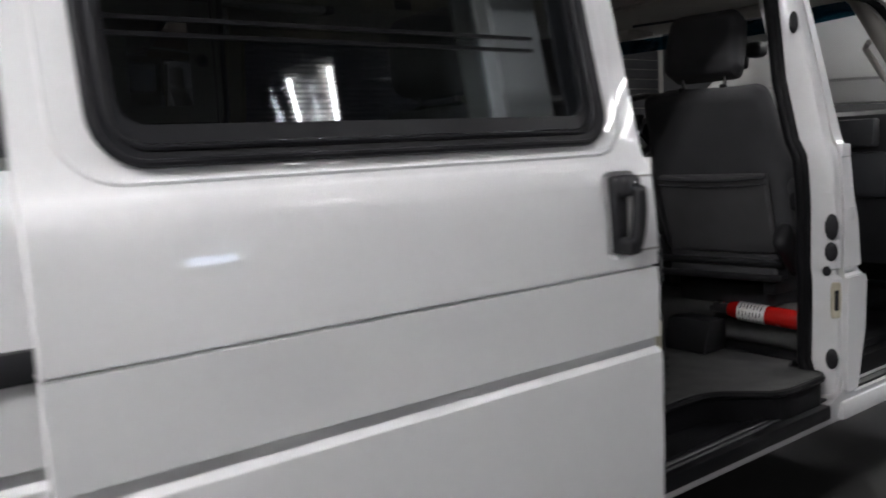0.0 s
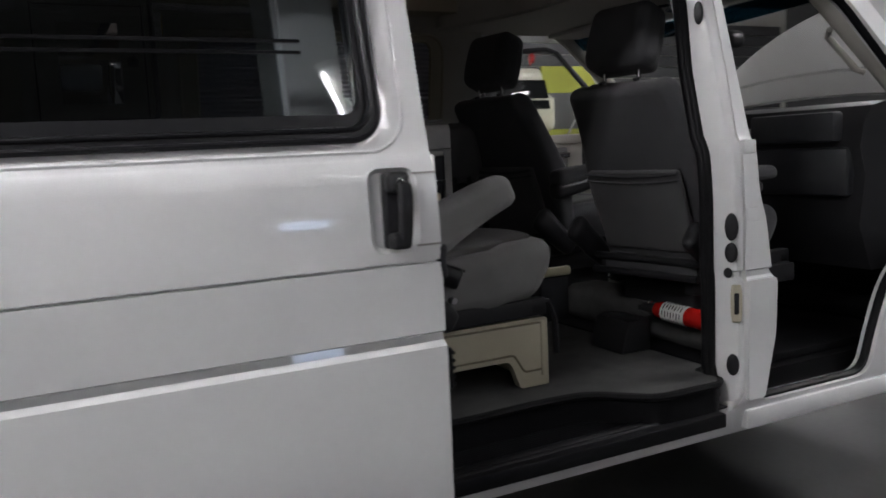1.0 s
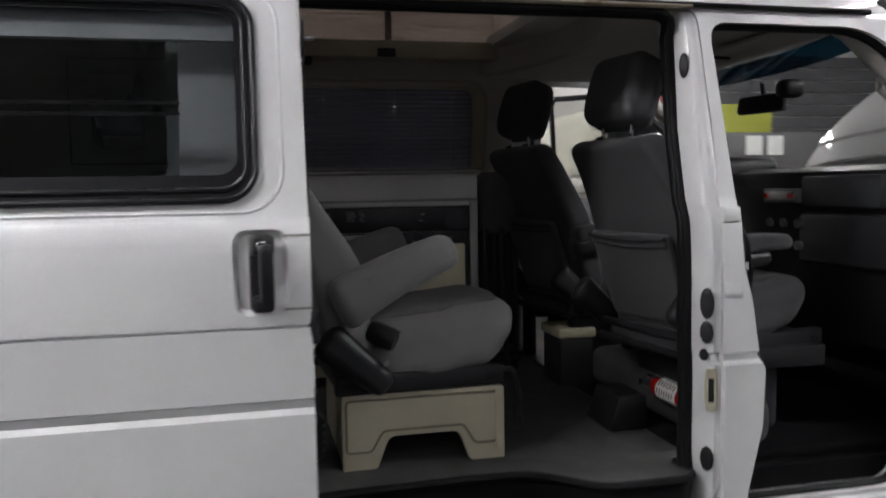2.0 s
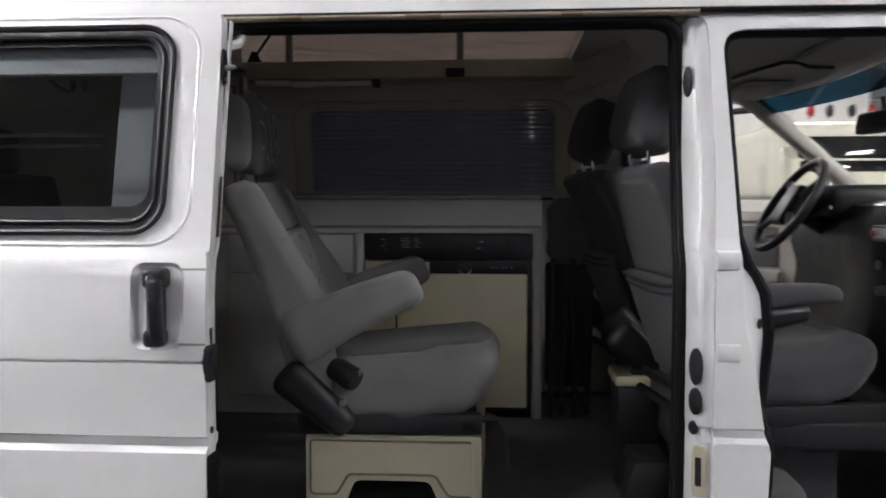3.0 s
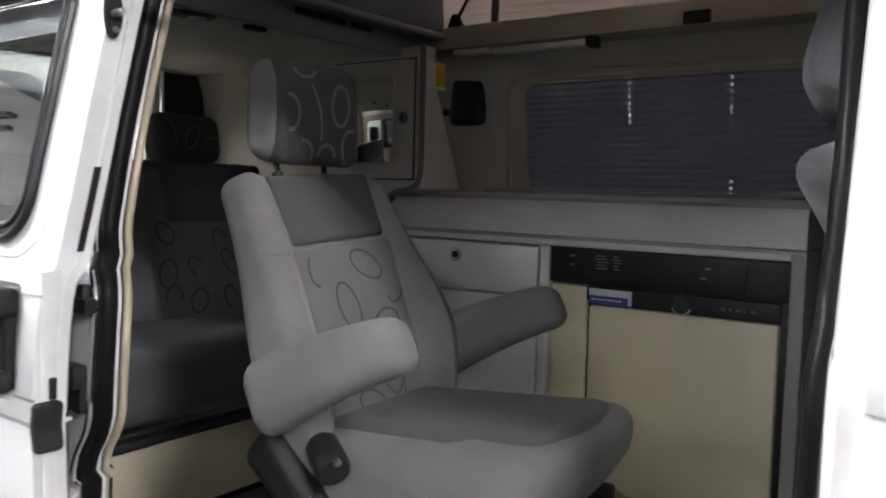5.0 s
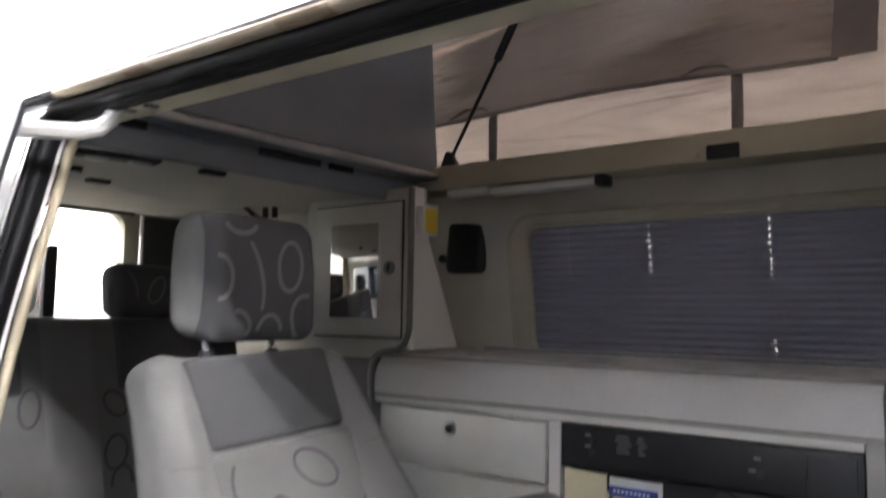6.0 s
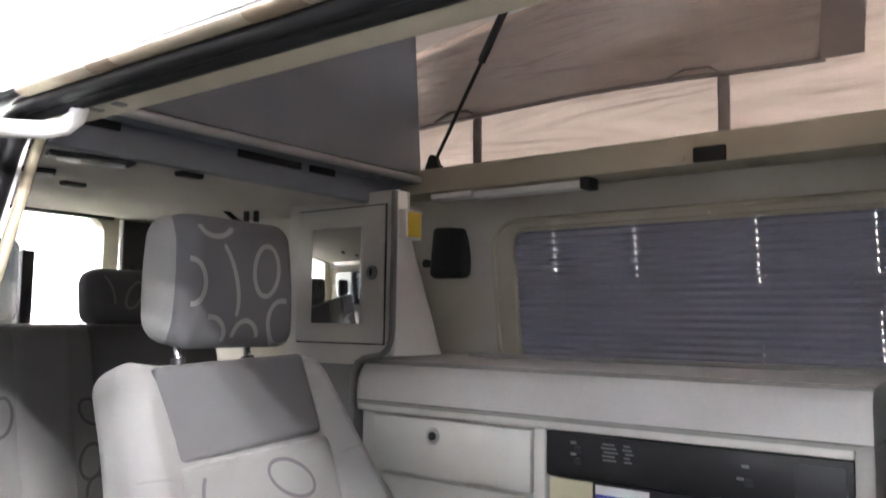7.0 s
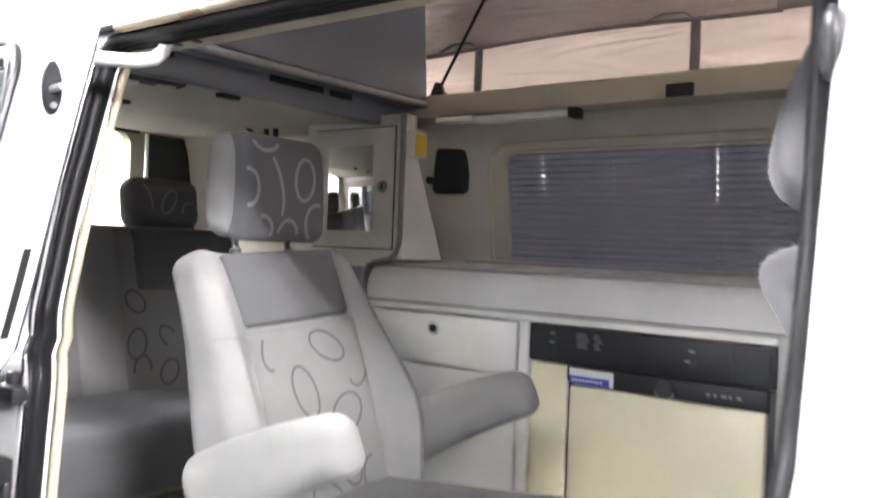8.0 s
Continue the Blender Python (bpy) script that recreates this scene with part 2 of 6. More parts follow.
def tube(bm, pts, r, seg=8, closed=False, flat=1.0):
    """A tube along points; flat squeezes it along its second axis."""
    pts = [Vector(p) for p in pts]
    n = len(pts)
    b = bmesh.new()
    rings = []
    up = Vector((0, 0, 1))
    for i, p in enumerate(pts):
        a = pts[(i - 1) % n] if closed or i else pts[i]
        c = pts[(i + 1) % n] if closed or i < n - 1 else pts[i]
        t = (c - a).normalized()
        ref = up if abs(t.dot(up)) < 0.95 else Vector((0, 1, 0))
        if rings:
            ref = side_last.cross(t).normalized() if side_last.cross(t).length > 0.1 else ref
            side = t.cross(ref).normalized()
        else:
            side = t.cross(ref).normalized()
        nor = side.cross(t).normalized()
        side_last = side
        rings.append([b.verts.new(p + r * (math.cos(2 * math.pi * k / seg) * side + flat * math.sin(2 * math.pi * k / seg) * nor)) for k in range(seg)])
    for i in range(n if closed else n - 1):
        a, c = rings[i], rings[(i + 1) % n]
        for k in range(seg):
            b.faces.new((a[k], a[(k + 1) % seg], c[(k + 1) % seg], c[k]))
    if not closed:
        b.faces.new(rings[0][::-1])
        b.faces.new(rings[-1])
    return merge(bm, b)


def rrect(x0, x1, z0, z1, r=0.0, n=6):
    """A rectangle's outline with round corners, from the lower left, anticlockwise. r: one radius, or four (ll, lr, ur, ul)."""
    rs = r if isinstance(r, (list, tuple)) else (r,) * 4
    out = []
    for (cx, cz, sx, sz, a0), q in zip(((x0, z0, 1, 1, 180), (x1, z0, -1, 1, 270), (x1, z1, -1, -1, 0), (x0, z1, 1, -1, 90)), rs):
        if q <= 0:
            out.append((cx, cz))
            continue
        for k in range(n + 1):
            a = radians(a0 + 90 * k / n)
            out.append((cx + sx * q + q * math.cos(a), cz + sz * q + q * math.sin(a)))
    return out


def rounded(poly, r, n=5):
    """A polygon's outline with its corners rounded by r (one, or one a corner)."""
    out = []
    k = len(poly)
    for i, p in enumerate(poly):
        q = r[i] if isinstance(r, (list, tuple)) else r
        p, a, c = Vector(p), Vector(poly[i - 1]), Vector(poly[(i + 1) % k])
        if q <= 0:
            out.append(tuple(p))
            continue
        da, dc = (a - p), (c - p)
        s, e = p + da.normalized() * min(q, da.length * 0.49), p + dc.normalized() * min(q, dc.length * 0.49)
        for j in range(n + 1):
            t = j / n
            out.append(tuple((1 - t) ** 2 * s + 2 * t * (1 - t) * p + t * t * e))
    return out


def sheet(outline, holes=(), cuts=(), cuts_x=()):
    """A flat plate in the x-z plane with holes, cut along heights so that it can be bent."""
    b = bmesh.new()
    for loop in (outline, *holes):
        vs = [b.verts.new((x, 0, z)) for x, z in loop]
        for i in range(len(vs)):
            b.edges.new((vs[i - 1], vs[i]))
    bmesh.ops.triangle_fill(b, use_beauty=True, use_dissolve=False, edges=b.edges[:])
    for z in cuts:
        bmesh.ops.bisect_plane(b, geom=b.verts[:] + b.edges[:] + b.faces[:], plane_co=(0, 0, z), plane_no=(0, 0, 1), dist=1e-5)
    for x in cuts_x:
        bmesh.ops.bisect_plane(b, geom=b.verts[:] + b.edges[:] + b.faces[:], plane_co=(x, 0, 0), plane_no=(1, 0, 0), dist=1e-5)
    return b


def plate(bm, outline, f, thick, holes=(), cuts=(), cuts_x=(), m=None):
    """A bent plate: y = f(x, z) on its outer face, thick metres deep."""
    b = sheet(outline, holes, cuts, cuts_x)
    ret = bmesh.ops.extrude_face_region(b, geom=b.faces[:], use_keep_orig=True)
    moved = {v for v in ret["geom"] if isinstance(v, bmesh.types.BMVert)}
    for v in b.verts:
        v.co.y = f(v.co.x, v.co.z) + (thick if v in moved else 0.0)
    if m is not None:
        b.transform(m)
    return merge(bm, b)


def lerp(table, z):
    if z <= table[0][0]:
        return table[0][1]
    for (a, p), (b, q) in zip(table, table[1:]):
        if z <= b:
            return p + (q - p) * (z - a) / (b - a)
    return table[-1][1]


def flat(y):
    return lambda x, z: y


# ---- the workshop round the van ----
FX0, FX1, FY0, FY1, CEIL = -8.5, 12.0, -10.5, 10.0, 3.75
b = B()
box(b, (FX0 - 0.2, FY0 - 0.2, -0.2), (FX1 + 0.2, FY1 + 0.2, 0.0))
structure("floor", b, CONCRETE, "dark grey sealed concrete workshop floor", "floor")
for name, lo, hi in (("wall_north", (FX0, FY1, 0), (FX1, FY1 + 0.2, CEIL)), ("wall_south", (FX0, FY0 - 0.2, 0), (FX1, FY0, CEIL)),
                     ("wall_west", (FX0 - 0.2, FY0 - 0.2, 0), (FX0, FY1 + 0.2, CEIL)), ("wall_east", (FX1, FY0 - 0.2, 0), (FX1 + 0.2, FY1 + 0.2, CEIL))):
    b = B()
    box(b, lo, hi)
    # the unseen south wall is darkened to keep haze off the door's glass
    dark = name in ("wall_south", "wall_east")
    structure(name, b, WALLD if dark else WALLW, "dark grey workshop wall" if dark else "plain white painted workshop wall", "wall")
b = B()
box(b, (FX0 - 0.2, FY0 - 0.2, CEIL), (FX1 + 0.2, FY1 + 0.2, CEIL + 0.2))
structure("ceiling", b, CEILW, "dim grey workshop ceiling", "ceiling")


def strip_light(x, y, turned, glow=TUBE, length=1.5):
    """A fluorescent fitting with two tubes, hung below the ceiling."""
    t = root("strip_light", "white twin-tube fluorescent strip light out of view under the workshop ceiling", "strip light", (x, y, CEIL), "workshop strip lights")
    h = length / 2
    turn = Matrix.Translation((x, y, CEIL)) @ pose(0, 0, 0, 0, 0, turned)
    b = B()
    box(b, (-h, -0.19, -0.30), (h, 0.19, -0.25), 0.008, m=turn)
    for e in (-h * 0.7, h * 0.7):
        rod(b, turn @ Vector((e, 0, -0.26)), turn @ Vector((e, 0, 0)), 0.006, seg=6)
    part("housing", b, PAPER, t)
    for s in (-0.14, 0.14):
        b = B()
        rod(b, turn @ Vector((-h + 0.03, s, -0.325)), turn @ Vector((h - 0.03, s, -0.325)), 0.019, seg=10)
        part("tube", b, glow, t, "lit white fluorescent tube")
    return t


# row added close to the van, to brighten its side
for x in (-4.7, -3.1, 2.9, 4.5):
    strip_light(x, -1.25, 0)
# rows facing the door opening, dimmed to hold the interior dark
for x in (0.5, 3.9):
    strip_light(x, -3.9, -60, TUBE_DIM)
for x in (-4.2, -0.4, 3.4, 7.0):
    strip_light(x, -6.4, -60, TUBE_DIM)
# unseen pair added behind the tailgate, to brighten the van's rear
for y in (0.3, 1.9):
    strip_light(-4.7, y, 90)
for x, y in ((-7.6, 0.6), (-7.6, 2.6), (-7.6, 4.6), (-5.6, 6.0), (2.6, 6.2), (5.4, 6.2), (8.2, 6.2), (4.2, 2.6), (0.2, 8.2)):
    strip_light(x, y, 30, TUBE_FAR)

# dark slats added over the far wall, to darken the background and cut bounce
rs = root("dark_slats", "dark grey slatted panel added before the workshop wall", "shutter", (8.2, FY1, 0.0), kind="structure")
for k in range(17):
    b = B()
    box(b, (4.7, FY1 - 0.045, 0.005 + 0.2 * k), (11.8, FY1 - 0.015, 0.195 + 0.2 * k), 0.008)
    part("slat", b, WALLD, rs)
# daylit pane in the wall behind the camera
w1 = root("window_1", "small bluish daylit window pane in the workshop wall", "window", (1.75, FY0, 1.6), kind="structure")
b = B()
plate(b, rrect(1.30, 2.20, 1.52, 1.98, 0.0), flat(FY0 + 0.004), 0.04, [rrect(1.36, 2.14, 1.58, 1.92, 0.0)])
part("window_frame", b, PAPER, w1)
b = B()
box(b, (1.36, FY0 + 0.006, 1.58), (2.14, FY0 + 0.016, 1.92))
part("pane", b, DAYPANE, w1, "pane glowing with daylight")
# ---- the camper van: shell ----
# x runs to the van's nose, y across it from the open side, z up; the rear edge of the pillar between the doors is x = 0.
SIDE = [(0.30, 0.06), (0.36, 0.025), (0.45, 0.004), (0.60, 0.0), (0.80, -0.001), (0.822, 0.0), (0.828, 0.007), (0.833, 0.016), (0.850, 0.019), (0.856, 0.005),
        (0.90, 0.005), (1.0125, 0.003), (1.0135, 0.014), (1.0185, 0.014), (1.0195, 0.0035), (1.10, 0.008), (1.15, 0.0115), (1.20, 0.017), (1.232, 0.024), (1.245, 0.034), (1.258, 0.044),
        (1.35, 0.066), (1.50, 0.099), (1.65, 0.133), (1.76, 0.16), (1.80, 0.172), (1.84, 0.185), (1.88, 0.205), (1.96, 0.225), (2.05, 0.25), (2.16, 0.265), (2.2, 0.28)]
CUTS = [z for z, _ in SIDE]
OUT, SLID = -0.03, -0.145        # outer skin; how far the open door stands off it


BODY_SIDE = [q for q in SIDE if not 1.013 < q[0] < 1.019]    # the body has no groove at the handle


def skin(x, z):
    return OUT + lerp(BODY_SIDE, z)


def skin_door(x, z):
    return OUT + SLID + lerp(SIDE, z)


WIDE = 1.84


def skin_far(x, z):
    return WIDE - lerp(SIDE, z) + 0.03


van = root("camper_van", "white pop-top camper van with an open sliding door, parked indoors", "van", (-0.8, 0.9, 0.0))

# side with the two door openings
slide_open = rounded([(-1.208, 0.425), (0.028, 0.425), (0.028, 0.80), (0.03, 1.18), (0.045, 1.38), (0.04, 1.80), (-1.225, 1.80), (-1.225, 1.45), (-1.212, 1.29), (-1.148, 1.20), (-1.148, 0.965), (-1.208, 0.885)],
                     [0.05, 0.10, 0.1, 0.1, 0.1, 0.05, 0.06, 0.05, 0.04, 0.04, 0.04, 0.04])
front_open = rounded([(0.100, 0.437), (0.605, 0.437), (0.652, 0.605), (0.735, 0.78), (1.02, 0.95), (1.13, 1.15), (0.62, 1.757), (0.072, 1.757), (0.091, 1.24), (0.090, 1.09), (0.117, 1.0), (0.138, 0.86), (0.152, 0.81), (0.147, 0.65)],
                     [0.02, 0.07, 0.1, 0.12, 0.12, 0.10, 0.12, 0.06, 0.06, 0.05, 0.06, 0.02, 0.02, 0.1])
rear_glass = rrect(-2.75, -1.335, 1.29, 1.74, 0.07)
b = B()
plate(b, [(-3.06, 0.36), (-2.62, 0.36), (-2.56, 0.62), (-2.42, 0.74), (-2.2, 0.78), (-1.98, 0.74), (-1.84, 0.62), (-1.78, 0.36), (-1.15, 0.345), (1.15, 0.345), (1.24, 0.60), (1.36, 0.74), (1.58, 0.78), (1.8, 0.74),
          (1.94, 0.6), (2.0, 0.45), (2.15, 0.45), (2.12, 1.0), (1.24, 1.17), (0.66, 1.82), (0.5, 1.90), (-0.4, 2.16), (-3.0, 2.16), (-3.06, 1.25)], skin, 0.022, [slide_open, front_open, rear_glass], CUTS[1:-1])
body = part("body_side", b, PAINT, van)
# far side, with the window behind the kitchen, the driver's door glass and a rear window
far_win = rrect(-1.26, -0.2, 1.33, 1.76, 0.06)
far_door = rounded([(0.17, 0.47), (1.05, 0.47), (1.15, 0.75), (1.15, 1.18), (0.74, 1.765), (0.17, 1.775)], [0.03, 0.15, 0.1, 0.1, 0.1, 0.05])
b = B()
plate(b, [(-3.06, 0.36), (2.15, 0.36), (2.12, 1.0), (1.24, 1.17), (0.66, 1.82), (0.5, 1.90), (-3.0, 1.90), (-3.06, 1.25)], skin_far, -0.022, [far_win, far_door], CUTS[1:-2])
part("far_side", b, PAINT, van)
b = B()
plate(b, far_win, lambda x, z: skin_far(x, z) - 0.012, 0.004, cuts=CUTS)
part("window", b, CLEAR, van, "clear side window glass")
b = B()
plate(b, rear_glass, lambda x, z: skin(x, z) + 0.006, 0.004, cuts=CUTS)
part("window", b, GLASS, van, "dark tinted rear side window")
# roof rails over the doors and the fixed roof behind and before the lifting part
ROOF_Z = 1.96
b = B()
for s in (1, -1):
    pts = [(2.16, 0.268), (2.175, 0.28), (2.18, 0.30), (2.175, 0.32)]
    loop = []
    for x in (-3.0, -0.4):
        row = [Vector((x, OUT + y if s > 0 else WIDE - y + 0.03, z)) for z, y in pts]
        loop.append([b.verts.new(p) for p in row])
    for k in range(len(pts) - 1):
        b.faces.new((loop[0][k], loop[1][k], loop[1][k + 1], loop[0][k + 1]))
part("roof_edge", b, PAINT, van)
b = B()
box(b, (-3.0, 0.30, 1.935), (-2.62, 1.54, ROOF_Z), 0.012)
part("rear_roof", b, PAINT, van)
b = B()
box(b, (-0.18, 0.25, 1.90), (0.56, 1.59, ROOF_Z), 0.03)
part("front_roof", b, PAINT, van)
# the lifted top: it hinges at the rear and stands up at the front
b = B()
box(b, (-2.72, 0.22, 0.0), (0.10, 1.62, 0.07), 0.03, 3, m=Matrix.Translation((0, 0, 2.17)) @ pose(-2.7, 0, 0, 0, -8, 0) @ Matrix.Translation((2.7, 0, 0)))
part("pop_top", b, PAINT, van, "white lifted pop-up roof")
# black gutter and rubber strip over the door
b = B()
tube(b, [(x, skin(0, 1.803) - 0.010, 1.803 - 0.004 * max(0, x)) for x in (-3.0, -2, -1.2, -0.6, 0.0, 0.5, 0.6)], 0.010, 8, flat=0.8)
tube(b, [(x, skin(0, 1.86) - 0.004, 1.868 - 0.006 * max(0, x)) for x in (-0.35, 0.0, 0.5, 0.6)], 0.009, 8, flat=0.8)
part("gutter_strip", b, RUBBER, van, "black rubber gutter strip")


def along(outline, f, dy):
    return [(x, f(x, z) + dy, z) for x, z in outline]


# inner jamb of the sliding door opening: a painted return, the seal, and a trim lip
def ring(bm, outline, f, y0, y1, inset=0.0):
    """A strip that runs round an opening from depth y0 to y1, as a real return of sheet metal."""
    cx = sum(p[0] for p in outline) / len(outline)
    cz = sum(p[1] for p in outline) / len(outline)
    n = len(outline)
    rows = []
    for y, k in ((y0, 0.0), (y1, inset)):
        row = []
        for i, (x, z) in enumerate(outline):
            a, c = Vector(outline[i - 1]), Vector(outline[(i + 1) % n])
            t = (c - a).normalized()
            nx, nz = -t.y, t.x
            if nx * (cx - x) + nz * (cz - z) < 0:
                nx, nz = -nx, -nz
            row.append(bm.verts.new((x + nx * k, f(x, z) + y, z + nz * k)))
        rows.append(row)
    for i in range(n):
        bm.faces.new((rows[0][i - 1], rows[0][i], rows[1][i], rows[1][i - 1]))


inner_open = rounded([(-1.208, 0.425), (-0.024, 0.425), (-0.024, 0.80), (-0.022, 1.15), (-0.016, 1.36), (-0.020, 1.789), (-1.225, 1.789), (-1.225, 1.45), (-1.212, 1.29), (-1.148, 1.20), (-1.148, 0.965), (-1.208, 0.885)],
                     [0.05, 0.13, 0.1, 0.1, 0.1, 0.07, 0.06, 0.05, 0.04, 0.04, 0.04, 0.04])
b = B()
ring(b, slide_open, skin, 0.0, 0.05)
part("door_jamb", b, JAMB, van)
b = B()
plate(b, rounded([(-0.022, 0.43), (0.045, 0.43), (0.05, 1.789), (-0.022, 1.789), (-0.018, 1.36)], 0.003), lambda x, z: skin(x, z) + 0.014 + 0.097 * min(1, max(0, (0.002 - x) / 0.022)) - 0.009 * min(1, max(0, (x - 0.02) / 0.02)), 0.004, cuts=CUTS[2:-6], cuts_x=[-0.01, 0.0, 0.01, 0.02, 0.03, 0.037])
jamb = part("pillar_jamb", b, PAINT, van)
b = B()
ring(b, [(x - 0.045 if x < -1.1 else x + 0.03 * (x > -0.15), z) for x, z in inner_open], skin, 0.085, 0.09, 0.004)
part("jamb_return", b, DARKP, van)
seal_line = [(x - 0.010 * (x < -1.1), skin(x, z) + 0.05 - 0.022 * (1 if x < -1.1 else min(1, max(0, (z - 1.714) / 0.06))) + 0.06 * (x > -0.15) * min(1, max(0, (1.779 - z) / 0.12)) * min(1, max(0, (z - 0.44) / 0.1)), z - 0.004 * (z > 1.774)) for x, z in inner_open]
b = B()
tube(b, seal_line, 0.019, 12, closed=True)
tube(b, [(x, y - 0.016, z) for x, y, z in seal_line], 0.013, 10, closed=True)
part("door_seal", b, RUBBER, van, "black rubber door seal")
b = B()
tube(b, [(x - 0.004, skin(x, z) + 0.064, z) for x, z in inner_open if x < -1.1 and z > 0.5], 0.008, 10)
part("trim_lip", b, LIPC, van, "cream plastic trim lip inside the door seal")


def flange_x(z):
    """How far the pillar's jamb reaches forwards inside, below the neck of the front opening."""
    return lerp([(0.80, 0.10), (0.86, 0.140), (0.90, 0.156), (1.05, 0.170), (1.14, 0.164), (1.18, 0.144), (1.24, 0.100), (1.26, 0.09)], z)


def inner_edge(x, z):
    """The line of the front door's seal: on the skin, but on the jamb's inner edge at the pillar."""
    if x < 0.3 and 0.84 < z < 1.26:
        k = min(1, (z - 0.84) / 0.05, (1.26 - z) / 0.05)
        return (max(x, flange_x(z)) + 0.006, skin(x, z) + 0.03 + 0.085 * k, z)
    return (x, skin(x, z) + 0.03, z)


def edge_x(z):
    """The pillar's outer edge beside the front door."""
    return lerp([(0.84, 0.140), (0.86, 0.138), (1.0, 0.117), (1.09, 0.092), (1.26, 0.090)], z)


b = B()
flange_rows = []
for k in range(23):
    z = 0.845 + 0.0185 * k
    x0, x1 = edge_x(z) - 0.004, max(edge_x(z), flange_x(z))
    flange_rows.append([b.verts.new((x0 + (x1 - x0) * u, skin(x0, z) + 0.002 + 0.115 * u - 0.012 * math.sin(u * math.pi), z)) for u in (0, 0.25, 0.5, 0.75, 1.0)])
for k in range(22):
    for u in range(4):
        b.faces.new((flange_rows[k][u], flange_rows[k][u + 1], flange_rows[k + 1][u + 1], flange_rows[k + 1][u]))
part("pillar_flange", b, PAINT, van)
front_seal = []
for k, (x, z) in enumerate(front_open):
    px, pz = front_open[k - 1]
    n = max(1, int(math.hypot(x - px, z - pz) / 0.025))
    front_seal += [inner_edge(px + (x - px) * j / n, pz + (z - pz) * j / n) for j in range(1, n + 1)]
b = B()
ring(b, front_open, skin, 0.0, 0.06, 0.004)
part("front_jamb", b, JAMB, van)
b = B()
tube(b, front_seal, 0.017, 8, closed=True)
part("front_door_seal", b, RUBBER, van, "black rubber door seal")
# fittings in the pillar
for z, w, hgt in ((1.635, 0.014, 0.035), (0.989, 0.020, 0.042), (0.911, 0.019, 0.031), (0.848, 0.013, 0.016), (0.566, 0.019, 0.034)):
    b = B()
    lathe(b, [(0.1, 0.0), (1.0, 0.0), (1.0, 0.35), (0.8, 0.7), (0.4, 0.8)], Matrix.Translation((-0.004, skin(0, z) + 0.024, z)) @ pose(0, 0, 0, 90, 0, -58) @ Matrix.Diagonal((w, hgt, 0.010, 1)), 16)
    part("grommet", b, BLACKP, jamb, "black rubber grommet")
turn_in = Matrix.Translation((0.002, skin(0, 0.78) + 0.017, 0.756)) @ pose(0, 0, 0, 0, 0, -32)
b = B()
rbox(b, (0.034, 0.010, 0.116), 0.0049, turn_in, 5, lambda c, h: Vector((c.x * (1 - 0.25 * (c.z / h.z) ** 4), c.y, c.z)))
part("striker_plate", b, CREAMP, jamb, "cream striker plate with a slot")
b = B()
rbox(b, (0.015, 0.008, 0.066), 0.0035, turn_in @ pose(0, -0.003, 0), 4)
part("slot", b, BLACKP, jamb)
for z, d in ((1.226, 0.006), (1.024, 0.003), (0.47, 0.003)):
    b = B()
    box(b, (0.033, skin(0, z - 0.02) - d, z - 0.021), (0.086 if z > 0.6 else 0.11, skin(0, z) + 0.01, z + 0.021), 0.006)
    part("pressing", b, PAINT, body)
b = B()
plate(b, rounded([(0.026, 0.455), (0.096, 0.455), (0.143, 0.65), (0.150, 0.81), (0.142, 0.826), (0.028, 0.826)], 0.010), flat(skin(0, 0.65) - 0.009), 0.02)
part("pillar_foot", b, PAINT, body)
b = B()
rod(b, (0.112, 0.050, 1.083), (0.138, 0.020, 1.083), 0.008)
rod(b, (0.131, 0.028, 1.083), (0.138, 0.020, 1.083), 0.012)
part("striker_pin", b, CHROME, van, "chrome door striker pin")
b = B()
box(b, (0.03, -0.028, 0.356), (1.2, 0.02, 0.42), 0.010)
part("sill", b, PAINT, van)
b = B()
box(b, (-1.14, -0.034, 0.386), (-0.06, 0.05, 0.431), 0.006)
part("step_sill", b, RUBBER, van, "black rubber sill below the sliding door")
b = B()
box(b, (-1.12, 0.0, 0.430), (-0.02, 0.035, 0.437), 0.002)
part("sill_plate", b, DARKP, van, "scuffed dark sill strip")
b = B()
box(b, (0.11, -0.02, 0.370), (0.66, 0.10, 0.434), 0.012)
part("front_sill", b, PAINT, van)
# upper guide of the sliding door
b = B()
tube(b, [(-1.19, 0.02, 1.728), (-1.17, 0.038, 1.730), (-1.135, 0.085, 1.732), (-1.105, 0.135, 1.735), (-1.09, 0.158, 1.742), (-1.083, 0.170, 1.756), (-1.082, 0.175, 1.772)], 0.0155, 10, flat=0.8)
box(b, (-1.205, 0.012, 1.706), (-1.165, 0.034, 1.744), 0.006)
part("door_guide_arm", b, JAMB, van, "white-painted upper guide arm of the sliding door")
# underside of the roof rail over the opening: tan lining with darker tape, and khaki painted trim
b = B()
tube(b, [(x, 0.133, 1.7975) for x in (-1.16, -1.0, -0.8, -0.6, -0.4, -0.2, 0.02)], 0.0135, 14, flat=0.55)
rail_under = part("head_lining", b, TANL, van, "tan strip above the door opening")
for x, w in ((-0.974, 0.055), (-0.668, 0.085), (-0.30, 0.05)):
    b = B()
    tube(b, [(x + w * k / 4, 0.133, 1.7973) for k in range(5)], 0.0141, 14, flat=0.58)
    part("tape", b, TANT, rail_under, "worn brown tape on the tan strip")
b = B()
box(b, (-1.50, 0.166, 1.782), (-0.0, 0.252, 1.819), 0.005)
part("upper_trim", b, TRIM, van, "khaki-beige painted roof rail trim")
b = B()
box(b, (-1.115, 0.20, 1.779), (-1.10, 0.222, 1.783), 0.002)
